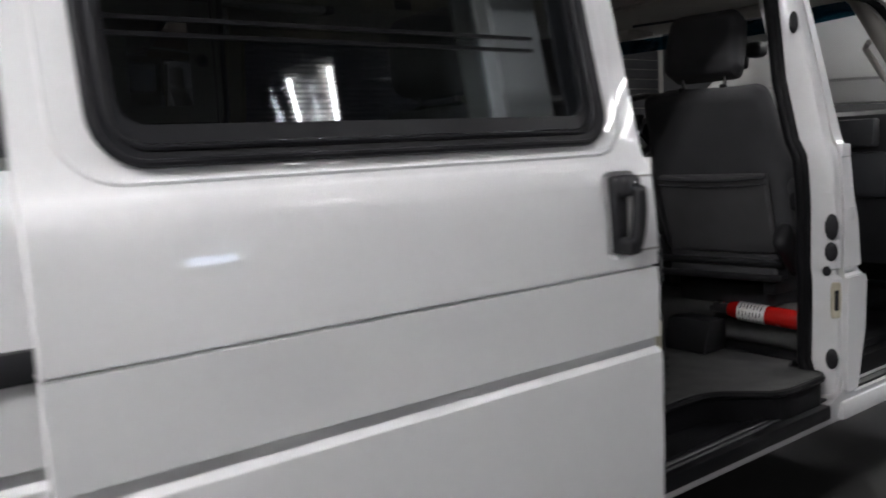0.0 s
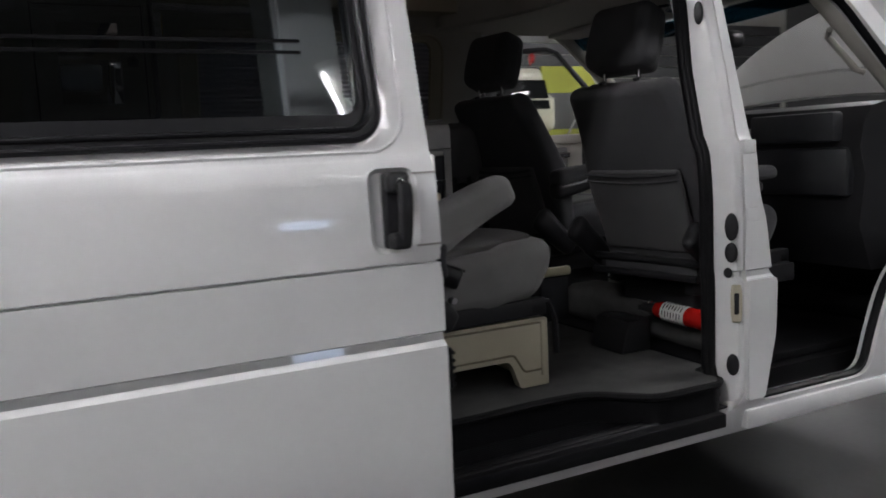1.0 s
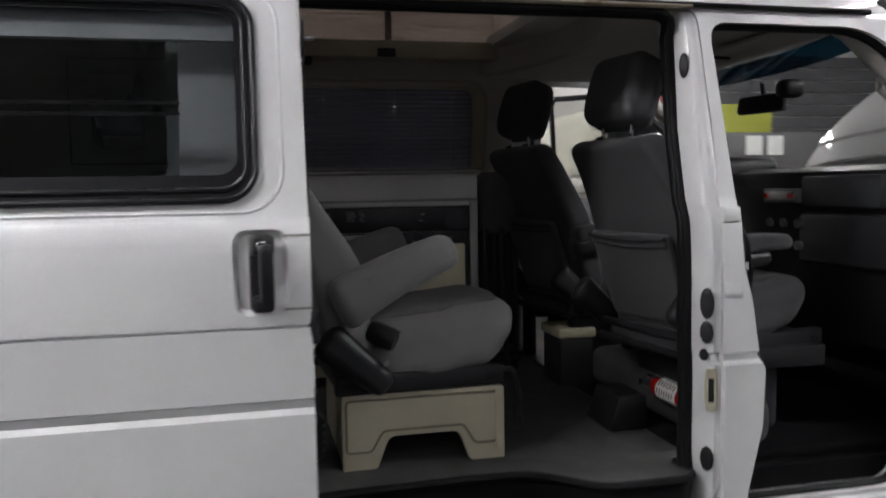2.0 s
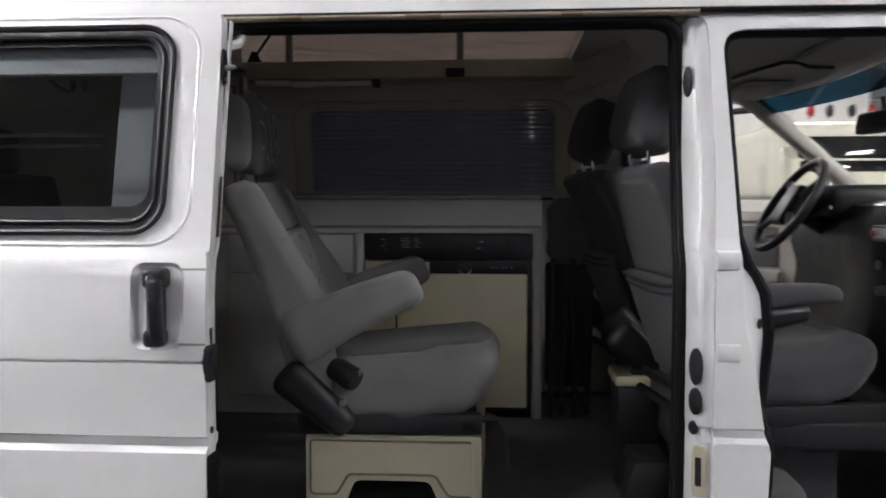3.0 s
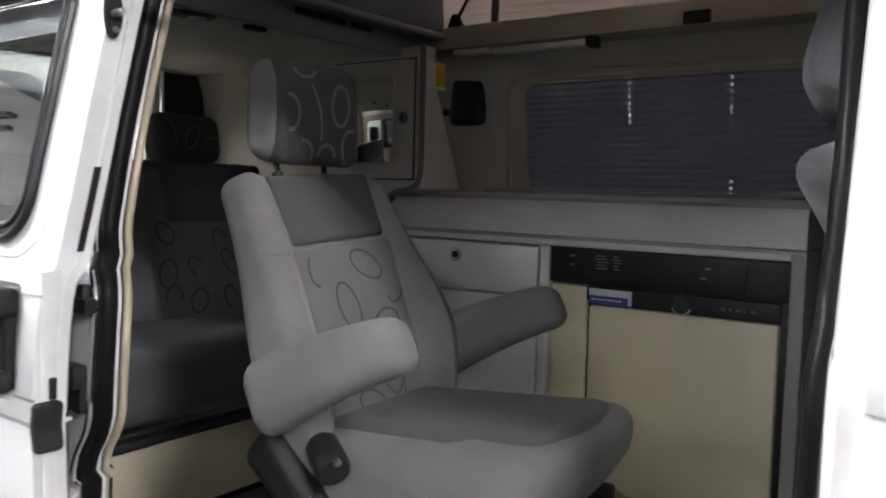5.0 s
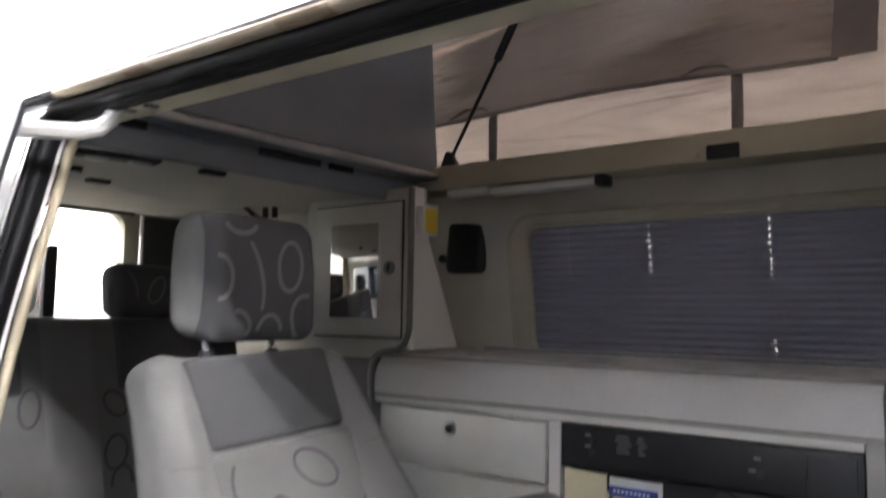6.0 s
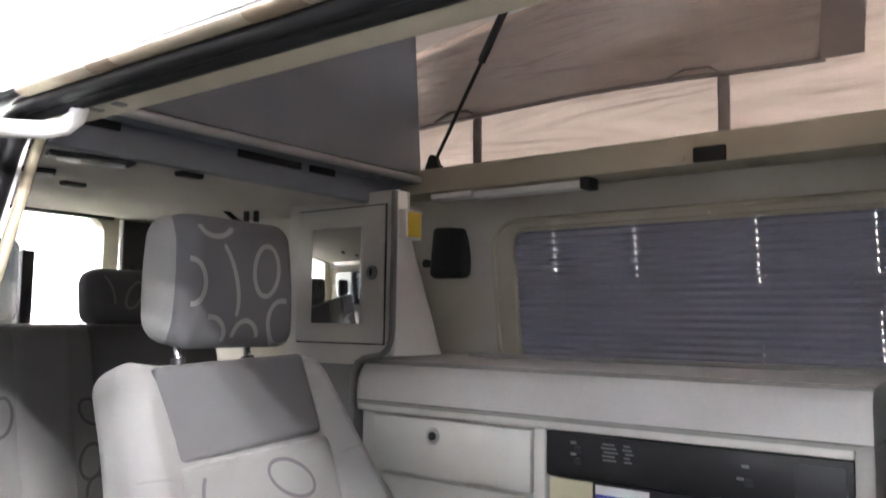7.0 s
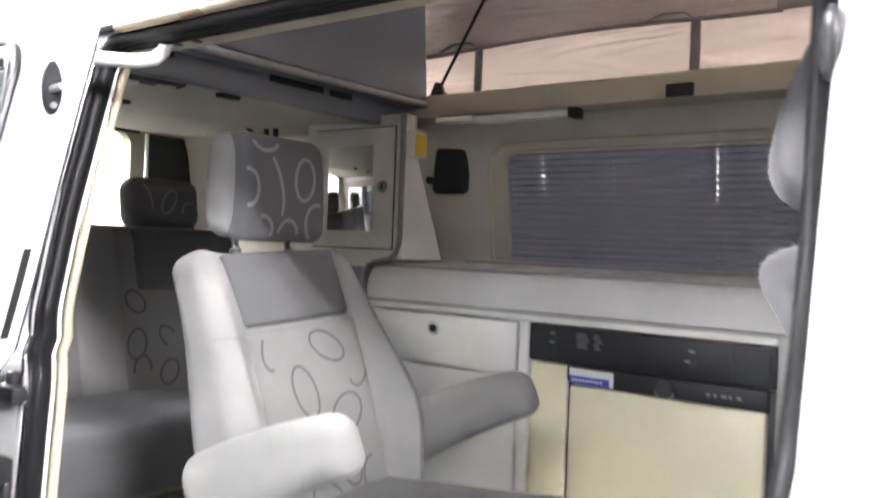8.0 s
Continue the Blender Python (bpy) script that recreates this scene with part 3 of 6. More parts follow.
part("trim_clip", b, GREYP, van)
b = B()
box(b, (-1.06, 0.205, 1.778), (-1.045, 0.225, 1.783), 0.003)
part("trim_clip", b, GREYP, van)

# ---- the sliding door, slid back along the side ----
DOOR_WIN = rrect(-2.20, -1.165, 1.285, 1.752, 0.075, 8)
GLASS_IN = rrect(-2.17, -1.192, 1.314, 1.724, 0.055, 8)
DOOR_OUT = rounded([(-2.30, 0.385), (-1.06, 0.385), (-1.06, 1.24), (-1.066, 1.785), (-2.285, 1.785), (-2.30, 1.25)], [0.02, 0.02, 0.3, 0.03, 0.03, 0.3])
HND = rrect(-1.224, -1.108, 1.042, 1.226, 0.03, 5)
b = B()
plate(b, DOOR_OUT, skin_door, 0.035, [DOOR_WIN, HND], CUTS[2:-6])
door = part("sliding_door", b, PAINT, van, "glossy white sliding door, slid open")
b = B()
ring(b, HND, skin_door, 0.0, 0.016, 0.012)
plate(b, rrect(-1.214, -1.118, 1.052, 1.216, 0.025, 5), lambda x, z: skin_door(x, z) + 0.016, 0.004, cuts=[1.07, 1.1, 1.15, 1.2])
part("handle_recess", b, PAINT, door)
HX = -1.163
b = B()
box(b, (HX - 0.027, skin_door(0, 1.13) - 0.004, 1.052), (HX + 0.012, skin_door(0, 1.13) + 0.022, 1.216), 0.008, 3)
handle = part("door_handle", b, BLACKP, door, "black plastic pull handle with a lock")
b = B()
rbox(b, (0.031, 0.026, 0.140), 0.011, Matrix.Translation((HX + 0.008, skin_door(0, 1.127) - 0.024, 1.127)) @ pose(0, 0, 0, 6, 0, 0), 6, lambda c, h: Vector((c.x, c.y - 0.010 * math.cos(c.z / h.z * 1.5), c.z)))
rbox(b, (0.052, 0.044, 0.046), 0.014, Matrix.Translation((HX + 0.001, skin_door(0, 1.195) - 0.014, 1.195)), 5)
rbox(b, (0.046, 0.040, 0.036), 0.011, Matrix.Translation((HX, skin_door(0, 1.07) - 0.010, 1.069)), 5)
part("grip", b, BLACKP, handle)
b = B()
lathe(b, [(0.011, -0.006), (0.011, 0.004), (0.008, 0.005), (0.004, 0.002)], Matrix.Translation((HX, skin_door(0, 1.19) - 0.035, 1.194)) @ pose(0, 0, 0, 90, 0, 0), 16)
part("lock", b, CHROME, handle, "chrome key lock")
b = B()
plate(b, rrect(-1.118, -1.06, 1.210, 1.2145, 0), lambda x, z: skin_door(x, z) - 0.0015, 0.004)
part("seam", b, LAMIND, door)
b = B()
plate(b, rrect(-1.118, -1.06, 1.052, 1.0565, 0), lambda x, z: skin_door(x, z) - 0.0015, 0.004)
part("seam", b, LAMIND, door)
b = B()
plate(b, DOOR_WIN, lambda x, z: skin_door(x, z) - 0.006, 0.03, [GLASS_IN], CUTS[-13:-6])
surround = part("window_rubber", b, GLOSSRUB, door, "black rubber window surround")
for loop, r in ((rrect(-2.196, -1.169, 1.289, 1.748, 0.072, 8), 0.007), (rrect(-2.174, -1.189, 1.311, 1.727, 0.056, 8), 0.0055)):
    b = B()
    tube(b, [(x, skin_door(x, z) - 0.006, z) for x, z in loop], r, 8, closed=True)
    part("rubber_lip", b, GLOSSRUB, surround)
b = B()
tube(b, [(x, skin_door(x, z) + 0.0025, z) for x, z in rrect(-2.25, -1.112, 1.262, 1.772, 0.09, 8)], 0.005, 8, closed=True)
part("pressed_edge", b, PAINT, door)
b = B()
plate(b, rrect(-2.17, -1.193, 1.318, 1.722, 0.055, 8), lambda x, z: skin_door(x, z) + 0.004, 0.012, [rrect(-2.155, -1.208, 1.345, 1.708, 0.04, 8)], CUTS[-13:-6])
part("window_frame", b, GLOSSRUB, door, "dark anodised sliding window frame")
b = B()
box(b, (-2.155, -0.078, 1.475), (-1.325, -0.068, 1.482))
box(b, (-2.155, -0.075, 1.499), (-1.325, -0.065, 1.506))
part("window_rail", b, RUBBER, door)
b = B()
plate(b, rrect(-2.16, -1.203, 1.335, 1.713, 0.045, 8), lambda x, z: skin_door(x, z) + 0.010, 0.004, cuts=CUTS[-13:-6])
part("pane", b, GLASS, door, "dark tinted window pane")
# blind behind the door's window
b = B()
plate(b, rrect(-2.15, -1.20, 1.648, 1.712, 0.004), lambda x, z: skin_door(x, z) + 0.030, 0.03, cuts=[1.67, 1.68, 1.69])
part("blind_head_rail", b, PAD, door, "grey blind head rail with a frayed edge")
b = B()
plate(b, rrect(-1.335, -1.206, 1.325, 1.66, 0.006), lambda x, z: skin_door(x, z) + 0.098, 0.010, cuts=[1.35, 1.4, 1.5, 1.6])
part("window_reveal", b, PAD, door, "pale grey reveal beside the window")
# inner side of the door: a dark lining, and its front edge fittings
b = B()
plate(b, rounded([(-2.27, 0.42), (-1.085, 0.42), (-1.085, 1.76), (-2.27, 1.76)], 0.02), lambda x, z: skin_door(x, z) + 0.060, 0.01, [rrect(-2.18, -1.20, 1.30, 1.74, 0.06)], CUTS[2:-6])
part("door_lining", b, DARKP, door)
b = B()
plate(b, rounded([(-1.062, 0.40), (-1.058, 0.40), (-1.058, 1.77), (-1.062, 1.77)], 0.0), lambda x, z: skin_door(x, z) + 0.034, 0.018, cuts=CUTS[2:-6])
part("door_edge", b, JAMB, door)
b = B()
box(b, (-1.0625, -0.155, 0.40), (-1.0590, -0.122, 1.25), 0.0015)
part("door_edge", b, JAMB, door)
b = B()
plate(b, rrect(-1.0575, -1.055, 1.278, 1.411, 0.001), lambda x, z: skin_door(x, z) + 0.026, 0.011, cuts=[1.3, 1.35, 1.4])
part("edge_slot", b, BLACKP, door, "black slot in the door's edge")
EDGE = Matrix(((0, 0, 1, -1.0585), (1, 0, 0, 0), (0, 1, 0, 0), (0, 0, 0, 1)))
b = B()
lathe(b, [(0.2, 0.0), (1.0, 0.0), (1.0, 0.5), (0.9, 1.0)], Matrix.Translation((0, -0.037, 1.655)) @ EDGE @ Matrix.Diagonal((0.0165, 0.041, 0.006, 1)), 18)
stud = part("edge_plate", b, BLACKP, door, "black oval guide plate with a steel stud")
b = B()
rod(b, (-1.056, -0.037, 1.652), (-1.028, -0.037, 1.655), 0.007, 0.005, 10)
rod(b, (-1.056, -0.036, 1.628), (-1.049, -0.036, 1.628), 0.005, seg=8)
part("stud", b, ALU, stud)
b = B()
box(b, (-1.0595, -0.146, 1.052), (-1.0555, -0.134, 1.086), 0.003)
part("edge_slot", b, BLACKP, door)
b = B()
rbox(b, (0.022, 0.046, 0.078), 0.009, pose(-1.055, -0.150, 1.012), 5, lambda c, h: Vector((c.x - 0.004 * (abs(c.z) < h.z * 0.3), c.y, c.z)))
part("door_latch", b, BLACKP, door, "black rounded latch cover on the door's edge")
b = B()
lathe(b, [(0.2, 0.0), (1.0, 0.0), (1.0, 0.4), (0.7, 1.0)], Matrix.Translation((0, -0.146, 0.866)) @ EDGE @ Matrix.Diagonal((0.0065, 0.008, 0.005, 1)), 14)
part("edge_hole", b, BLACKP, door)
b = B()
rbox(b, (0.026, 0.050, 0.10), 0.010, pose(-1.055, -0.148, 0.765), 5)
for k in range(5):
    box(b, (-1.044, -0.172, 0.725 + 0.018 * k), (-1.039, -0.128, 0.733 + 0.018 * k), 0.002)
part("edge_bumper", b, RUBBER, door, "ribbed black rubber bumper on the door's edge")
# buffers on the body behind the open door
b = B()
box(b, (-1.205, skin(0, 1.18) - 0.022, 1.160), (-1.145, skin(0, 1.18) + 0.004, 1.188), 0.006)
box(b, (-1.190, skin(0, 1.18) - 0.014, 1.180), (-1.165, skin(0, 1.18) + 0.004, 1.210), 0.005)
part("body_buffer", b, BLACKP, van, "black rubber buffer on the body edge")
b = B()
box(b, (-1.225, skin(0, 1.05) - 0.026, 1.030), (-1.160, skin(0, 1.05) + 0.004, 1.072), 0.007)
part("body_buffer", b, BLACKP, van)
# rail of the door, and moulding on the rear quarter
b = B()
box(b, (-3.0, skin(0, 1.0) - 0.012, 0.985), (-1.16, skin(0, 1.0) + 0.02, 1.035), 0.006)
part("door_track", b, BLACKP, van, "black sliding door track")

# ---- floor, step and inside lining ----
FLOOR = 0.525
LIP = rounded([(-1.6, 1.72), (-1.6, 0.06), (-1.13, 0.06), (-1.08, 0.14), (-0.60, 0.16), (-0.45, 0.15), (-0.36, 0.06), (-0.30, -0.0), (-0.07, 0.0), (-0.032, 0.03), (-0.032, 0.13), (0.03, 0.15), (0.03, 1.72)], [0, 0, 0.03, 0.06, 0.06, 0.06, 0.07, 0.06, 0.02, 0.01, 0, 0, 0])


def slab(bm, outline, z0, z1):
    """An upright prism over an outline in plan."""
    b = sheet(outline)
    ret = bmesh.ops.extrude_face_region(b, geom=b.faces[:], use_keep_orig=True)
    moved = {v for v in ret["geom"] if isinstance(v, bmesh.types.BMVert)}
    for v in b.verts:
        v.co = Vector((v.co.x, v.co.z, z1 if v in moved else z0))
    return merge(bm, b)


b = B()
slab(b, LIP, 0.50, FLOOR)
part("carpet", b, CARPET, van, "grey needle-felt carpet")
b = B()
box(b, (-3.0, 0.03, 0.38), (1.3, 1.76, 0.42))
box(b, (0.03, 0.06, 0.42), (1.3, 1.74, 0.50))
box(b, (-3.0, 0.06, 0.42), (-1.6, 1.74, 0.54))
part("floor_pan", b, RUBBER, van)
b = B()
box(b, (1.22, 0.06, 0.42), (1.26, 1.76, 1.22), 0.01)
box(b, (1.05, 0.08, 0.50), (1.23, 1.74, 0.62), 0.05)
part("firewall", b, RUBBER, van, "black footwell bulkhead")
b = B()
slab(b, [(x, y - 0.008) for x, y in LIP], 0.42, 0.508)
part("step_riser", b, RUBBER, van, "black moulded step surround")
b = B()
tube(b, [(x, y - 0.010, 0.516) for x, y in LIP[2:-2]], 0.012, 8)
part("step_edge", b, RUBBER, van)
b = B()
box(b, (-1.12, 0.035, 0.42), (-0.03, 0.17, 0.432), 0.004)
for k in range(9):
    box(b, (-1.08, 0.045 + 0.012 * k, 0.431), (-0.08, 0.050 + 0.012 * k, 0.4335))
part("step_tread", b, RUBBER, van, "ribbed black rubber step tread")
# far wall lining with a framed window
b = B()
WALL_Y = lambda x, z: lerp([(0.4, 1.73), (1.2, 1.70), (1.38, 1.60), (1.78, 1.545), (1.92, 1.50)], z)
plate(b, [(-3.0, 0.42), (0.05, 0.42), (0.05, 1.90), (-3.0, 1.90)], WALL_Y, 0.02, [rrect(-1.235, -0.22, 1.36, 1.745, 0.05)], [0.8, 1.2, 1.38, 1.5, 1.65, 1.78])
part("wall_lining", b, LINING, van, "beige-grey moulded wall lining")
b = B()
plate(b, rrect(-1.31, -0.15, 1.34, 1.775, 0.08), lambda x, z: WALL_Y(x, z) - 0.012, 0.03, [rrect(-1.235, -0.22, 1.375, 1.738, 0.04)], [1.5, 1.65, 1.78])
bead = part("window_surround", b, TRIM, van, "beige moulded window surround")
b = B()
tube(b, [(x, WALL_Y(x, z) - 0.012, z) for x, z in rrect(-1.305, -0.155, 1.345, 1.77, 0.08)], 0.007, 8, closed=True)
part("bead", b, TRIM, bead)
b = B()
tube(b, [(x, WALL_Y(x, z) - 0.012, z) for x, z in rrect(-1.24, -0.215, 1.37, 1.743, 0.04)], 0.006, 8, closed=True)
part("bead", b, TRIM, bead)
b = B()
box(b, (-2.925, 1.35, 1.20), (-2.91, 1.60, 1.862), 0.004)
part("blackout_panel", b, BLACKP, van, "black blackout panel beside the tailgate window")
b = B()
box(b, (-2.93, 1.336, 1.20), (-2.915, 1.349, 1.862), 0.003)
part("panel_edge", b, PAPER, van, "white edge of the blackout panel")


def cab_edge(y):
    """The rear edge of the cab's headliner, bowed forwards."""
    return -0.17 + 0.16 * max(0.0, 1 - ((y - 0.87) / 0.62) ** 2)


# ceiling of the rear half, which climbs a little to the back
REAR_UP = Matrix.Translation((-1.56, 0, 1.815)) @ pose(0, 0, 0, 0, 2.4, 0) @ Matrix.Translation((1.56, 0, -1.80))
b = B()
box(b, (-2.95, 0.22, 1.80), (-1.56, 1.62, 1.815), 0.003, m=REAR_UP)
part("rear_ceiling", b, TAN_F, van, "grey-beige rear ceiling panel")
b = B()
ARC = [0.2 + 0.071 * k for k in range(21)]
slab(b, [(0.75, 0.2), (0.75, 1.62)] + [(cab_edge(y), y) for y in reversed(ARC)], 1.79, 1.805)
slab(b, [(cab_edge(y), y) for y in ARC[1:-1]] + [(cab_edge(y) - 0.02, y) for y in reversed(ARC[1:-1])], 1.80, 1.93)
part("cab_ceiling", b, TAN_F, van, "beige cab headliner")
# lining of the near rear side, round the rear side window
b = B()
plate(b, [(-2.95, 0.55), (-1.27, 0.55), (-1.27, 1.80), (-2.95, 1.80)], lambda x, z: skin(x, z) + 0.035, 0.01, [rrect(-2.72, -1.37, 1.31, 1.72, 0.06)], CUTS[4:-6])
part("side_lining", b, TAN_F, van, "cream rear side lining round the window")
# back door with its window
b = B()
rear_win = rrect(0.36, 1.305, 1.32, 1.868, 0.06)
rear_m = Matrix.Translation((-2.98, 0, 0)) @ Matrix(((0, 1, 0, 0), (1, 0, 0, 0), (0, 0, 1, 0), (0, 0, 0, 1)))
plate(b, rrect(0.08, 1.72, 0.42, 2.0, 0.05), flat(0.0), -0.05, [rear_win], m=rear_m)
part("tailgate", b, TRIM, van, "tailgate seen from inside")
b = B()
plate(b, rear_win, flat(-0.02), 0.004, m=rear_m)
part("rear_window", b, CLEAR, van, "clear tailgate window")
b = B()
box(b, (-2.985, 0.985, 1.30), (-2.955, 1.03, 1.72), 0.006)
part("tailgate_strut", b, BLACKP, van, "black vertical wiper post at the tailgate window")
b = B()
box(b, (-2.966, 0.30, 1.862), (-2.95, 1.33, 1.895), 0.005)
part("tailgate_header", b, DARKP, van, "dark strip above the tailgate window")
b = B()
tube(b, [(-2.19, 1.37, 1.80), (-2.215, 1.34, 1.815), (-2.235, 1.31, 1.845), (-2.23, 1.30, 1.875), (-2.205, 1.31, 1.88), (-2.18, 1.33, 1.86)], 0.014, 8, flat=0.6)
guide = part("belt_guide", b, BLACKP, van, "black seat-belt guide loop")
b = B()
rod(b, (-2.15, 1.33, 1.80), (-2.15, 1.33, 1.885), 0.010)
rod(b, (-2.10, 1.33, 1.80), (-2.10, 1.33, 1.885), 0.010)
part("guide_rod", b, BLACKP, guide)
# tyres, out of most views
for x in (-2.2, 1.58):
    for y in (0.02, 1.64):
        b = B()
        lathe(b, [(0.17, 0.0), (0.30, 0.0), (0.325, 0.03), (0.325, 0.17), (0.30, 0.20), (0.17, 0.20)], Matrix.Translation((x, y + 0.2, 0.325)) @ pose(0, 0, 0, 90, 0, 0), 28)
        wheel = part("wheel", b, RUBBER, van)
        b = B()
        lathe(b, [(0.02, 0.03), (0.17, 0.02), (0.175, 0.0), (0.17, 0.18), (0.02, 0.18)], Matrix.Translation((x, y + 0.2, 0.325)) @ pose(0, 0, 0, 90, 0, 0), 24)
        part("rim", b, ALU, wheel)
# raised bonnet before the windscreen
HOOD = rounded([(0.12, 0.0), (1.74, 0.0), (1.72, 0.12), (1.55, 0.36), (1.28, 0.55), (0.93, 0.64), (0.58, 0.55), (0.31, 0.36), (0.14, 0.12)], [0.03, 0.03, 0.1, 0.2, 0.25, 0.25, 0.25, 0.2, 0.1])
hood_m = Matrix.Translation((1.52, 0, 1.43)) @ pose(0, 0, 0, 0, 30, 0) @ Matrix(((0, 1, 0, 0), (1, 0, 0, 0), (0, 0, 1, 0), (0, 0, 0, 1)))
b = B()
plate(b, HOOD, lambda x, z: 0.10 * ((x - 0.93) / 0.8) ** 2 + 0.12 * (z / 0.64) ** 2 - (0.012 if z > 0.13 else 0.0), 0.02, cuts=[0.04, 0.08, 0.125, 0.135, 0.2, 0.28, 0.36, 0.44, 0.52, 0.58], cuts_x=[0.3, 0.5, 0.7, 0.93, 1.16, 1.36, 1.56], m=hood_m)
part("bonnet", b, PAINT, van, "white bonnet propped open before the windscreen")
# ---- pop-top: canvas, rails, bunk board ----
FL_Y, FL_Z = 1.40, 1.92
b = B()
box(b, (-1.62, FL_Y, 1.848), (-0.10, FL_Y + 0.12, FL_Z), 0.008)
part("roof_rail", b, TRIM, van, "beige roof rail along the pop-top opening")
b = B()
box(b, (-1.62, 0.205, 1.82), (-0.17, 0.25, 1.885), 0.006)
part("roof_rail", b, TRIM, van, "beige roof rail along the pop-top opening")
b = B()
box(b, (-0.66, FL_Y - 0.008, 1.851), (-0.585, FL_Y + 0.01, 1.886), 0.004)
latch = part("catch_box", b, BLACKP, van, "small black catch on the roof rail")
b = B()
rod(b, (-0.69, FL_Y - 0.004, 1.866), (-0.69, FL_Y + 0.01, 1.866), 0.010)
part("screw_cap", b, TRIM, van)


def lid_z(x):
    return 2.165 + (x + 2.7) * math.tan(radians(8))


def cloth(bm, f, u0, u1, v0, v1, nu=70, nv=26):
    grid = [[bm.verts.new(f(u0 + (u1 - u0) * i / nu, v0 + (v1 - v0) * j / nv)) for j in range(nv + 1)] for i in range(nu + 1)]
    for i in range(nu):
        for j in range(nv):
            bm.faces.new((grid[i][j], grid[i + 1][j], grid[i + 1][j + 1], grid[i][j + 1]))


def folds(x, v, amp):
    p = Vector((x * 2.2 + v * 1.6, v * 5.5 - x * 1.8, 3.3))
    q = Vector((x * 6 - v * 3.0, v * 9.0 + x * 2.5, 8.1))
    return amp * (noise.noise(p) + 0.45 * noise.noise(q))


b = B()
cloth(b, lambda x, v: (x, FL_Y + 0.06 + 0.07 * v + folds(x, v, 0.010) * min(1, 6 * v), FL_Z - 0.005 + v * (lid_z(x) - FL_Z + 0.01)), -2.62, -0.06, 0, 1)
part("canvas_wall", b, CANVAS, van, "rose-beige canvas side of the pop-top")
b = B()
cloth(b, lambda x, v: (x, 0.32 + folds(x, v, 0.014) * min(1, 6 * v), FL_Z - 0.02 + v * (lid_z(x) - FL_Z + 0.02)), -2.62, -0.10, 0, 1)
part("canvas_wall", b, CANVAS, van)
b = B()
cloth(b, lambda y, v: (cab_edge(y) + 0.005 + 0.05 * v + folds(y, v, 0.014) * min(1, 6 * v), y, FL_Z + v * (lid_z(-0.1) - FL_Z)), 0.25, 1.49, 0, 1, 40, 20)
part("canvas_front", b, CANVAS, van, "rose-beige canvas front of the pop-top")
# rolled window flap: a second, greyer layer above a seam, with webbing
SEAM = 2.062
b = B()
cloth(b, lambda x, v: (x, FL_Y + 0.042 + 0.05 * v + folds(x + 3, v, 0.009) + 0.006 * noise.noise(Vector((x * 4 + v * 9, v * 26 - x * 7, 2.2))) * min(1, 8 * v), SEAM + 0.008 * math.sin(5 * x) + v * (lid_z(x) - SEAM - 0.03)), -1.75, -0.385, 0, 1)
part("window_flap", b, CANVASG, van, "greyish zipped canvas window flap")
b = B()
tube(b, [(x, FL_Y + 0.040 + folds(x + 3, 0, 0.009), SEAM + 0.008 * math.sin(5 * x)) for x in [-1.75 + 0.0455 * k for k in range(31)]], 0.006, 6)
part("zip", b, TAPE, van, "dark zip along the canvas flap")
for x in (-1.30, -0.605):
    b = B()
    box(b, (x - 0.014, FL_Y + 0.048, FL_Z - 0.002), (x + 0.014, FL_Y + 0.054, SEAM + 0.01), 0.002)
    tube(b, [(x, FL_Y + 0.05, SEAM), (x - 0.03, FL_Y + 0.046, SEAM + 0.022), (x - 0.09, FL_Y + 0.045, SEAM + 0.026), (x - 0.15, FL_Y + 0.048, SEAM + 0.004)], 0.009, 6, flat=0.3)
    part("strap", b, TAPE, van, "grey webbing strap")
b = B()
cloth(b, lambda x, v: (x + 0.015 * v, FL_Y + 0.028 + 0.05 * v + folds(x, v, 0.006), SEAM - 0.012 + v * (lid_z(x) - SEAM)), -0.395, -0.305, 0, 1, 8, 24)
part("flap_edge", b, TAPE, van, "grey edge strip of the canvas flap")
b = B()
rod(b, (-1.435, FL_Y + 0.03, 1.945), (-1.22, FL_Y - 0.03, 2.21), 0.0055)
rod(b, (-1.235, FL_Y - 0.027, 2.19), (-1.10, FL_Y - 0.06, 2.37), 0.0115)
rod(b, (-1.465, FL_Y + 0.03, 1.923), (-1.41, FL_Y + 0.03, 1.923), 0.010)
plate(b, rounded([(-1.466, 1.918), (-1.408, 1.918), (-1.424, 1.962), (-1.446, 1.966)], 0.008), flat(FL_Y + 0.018), 0.014)
part("gas_strut", b, BLACKP, van, "black gas strut of the pop-top")
# bunk board across the rear of the opening
b = B()
box(b, (-1.515, 0.30, 1.905), (-1.485, 1.435, 2.45), 0.008, m=Matrix.Translation((-1.5, 0, 1.9)) @ pose(0, 0, 0, 0, -4, 0) @ Matrix.Translation((1.5, 0, -1.9)))
part("bunk_board", b, GREYBOARD, van, "grey upholstered bunk board tipped up at the rear")
b = B()
box(b, (-1.54, 0.26, 1.880), (-1.47, 1.42, 1.897), 0.004)
part("board_underside", b, GREYBOARD, van)
b = B()
tube(b, [(-1.468, y, 1.889) for y in (0.26, 0.6, 1.0, 1.42)], 0.011, 10)
part("board_edge", b, ALU, van, "aluminium edge of the bunk board")
b = B()
box(b, (-1.57, 0.22, 1.812), (-1.535, 1.40, 1.885), 0.006)
fascia = part("fascia", b, GREYBOARD, van, "grey cross panel under the bunk board")
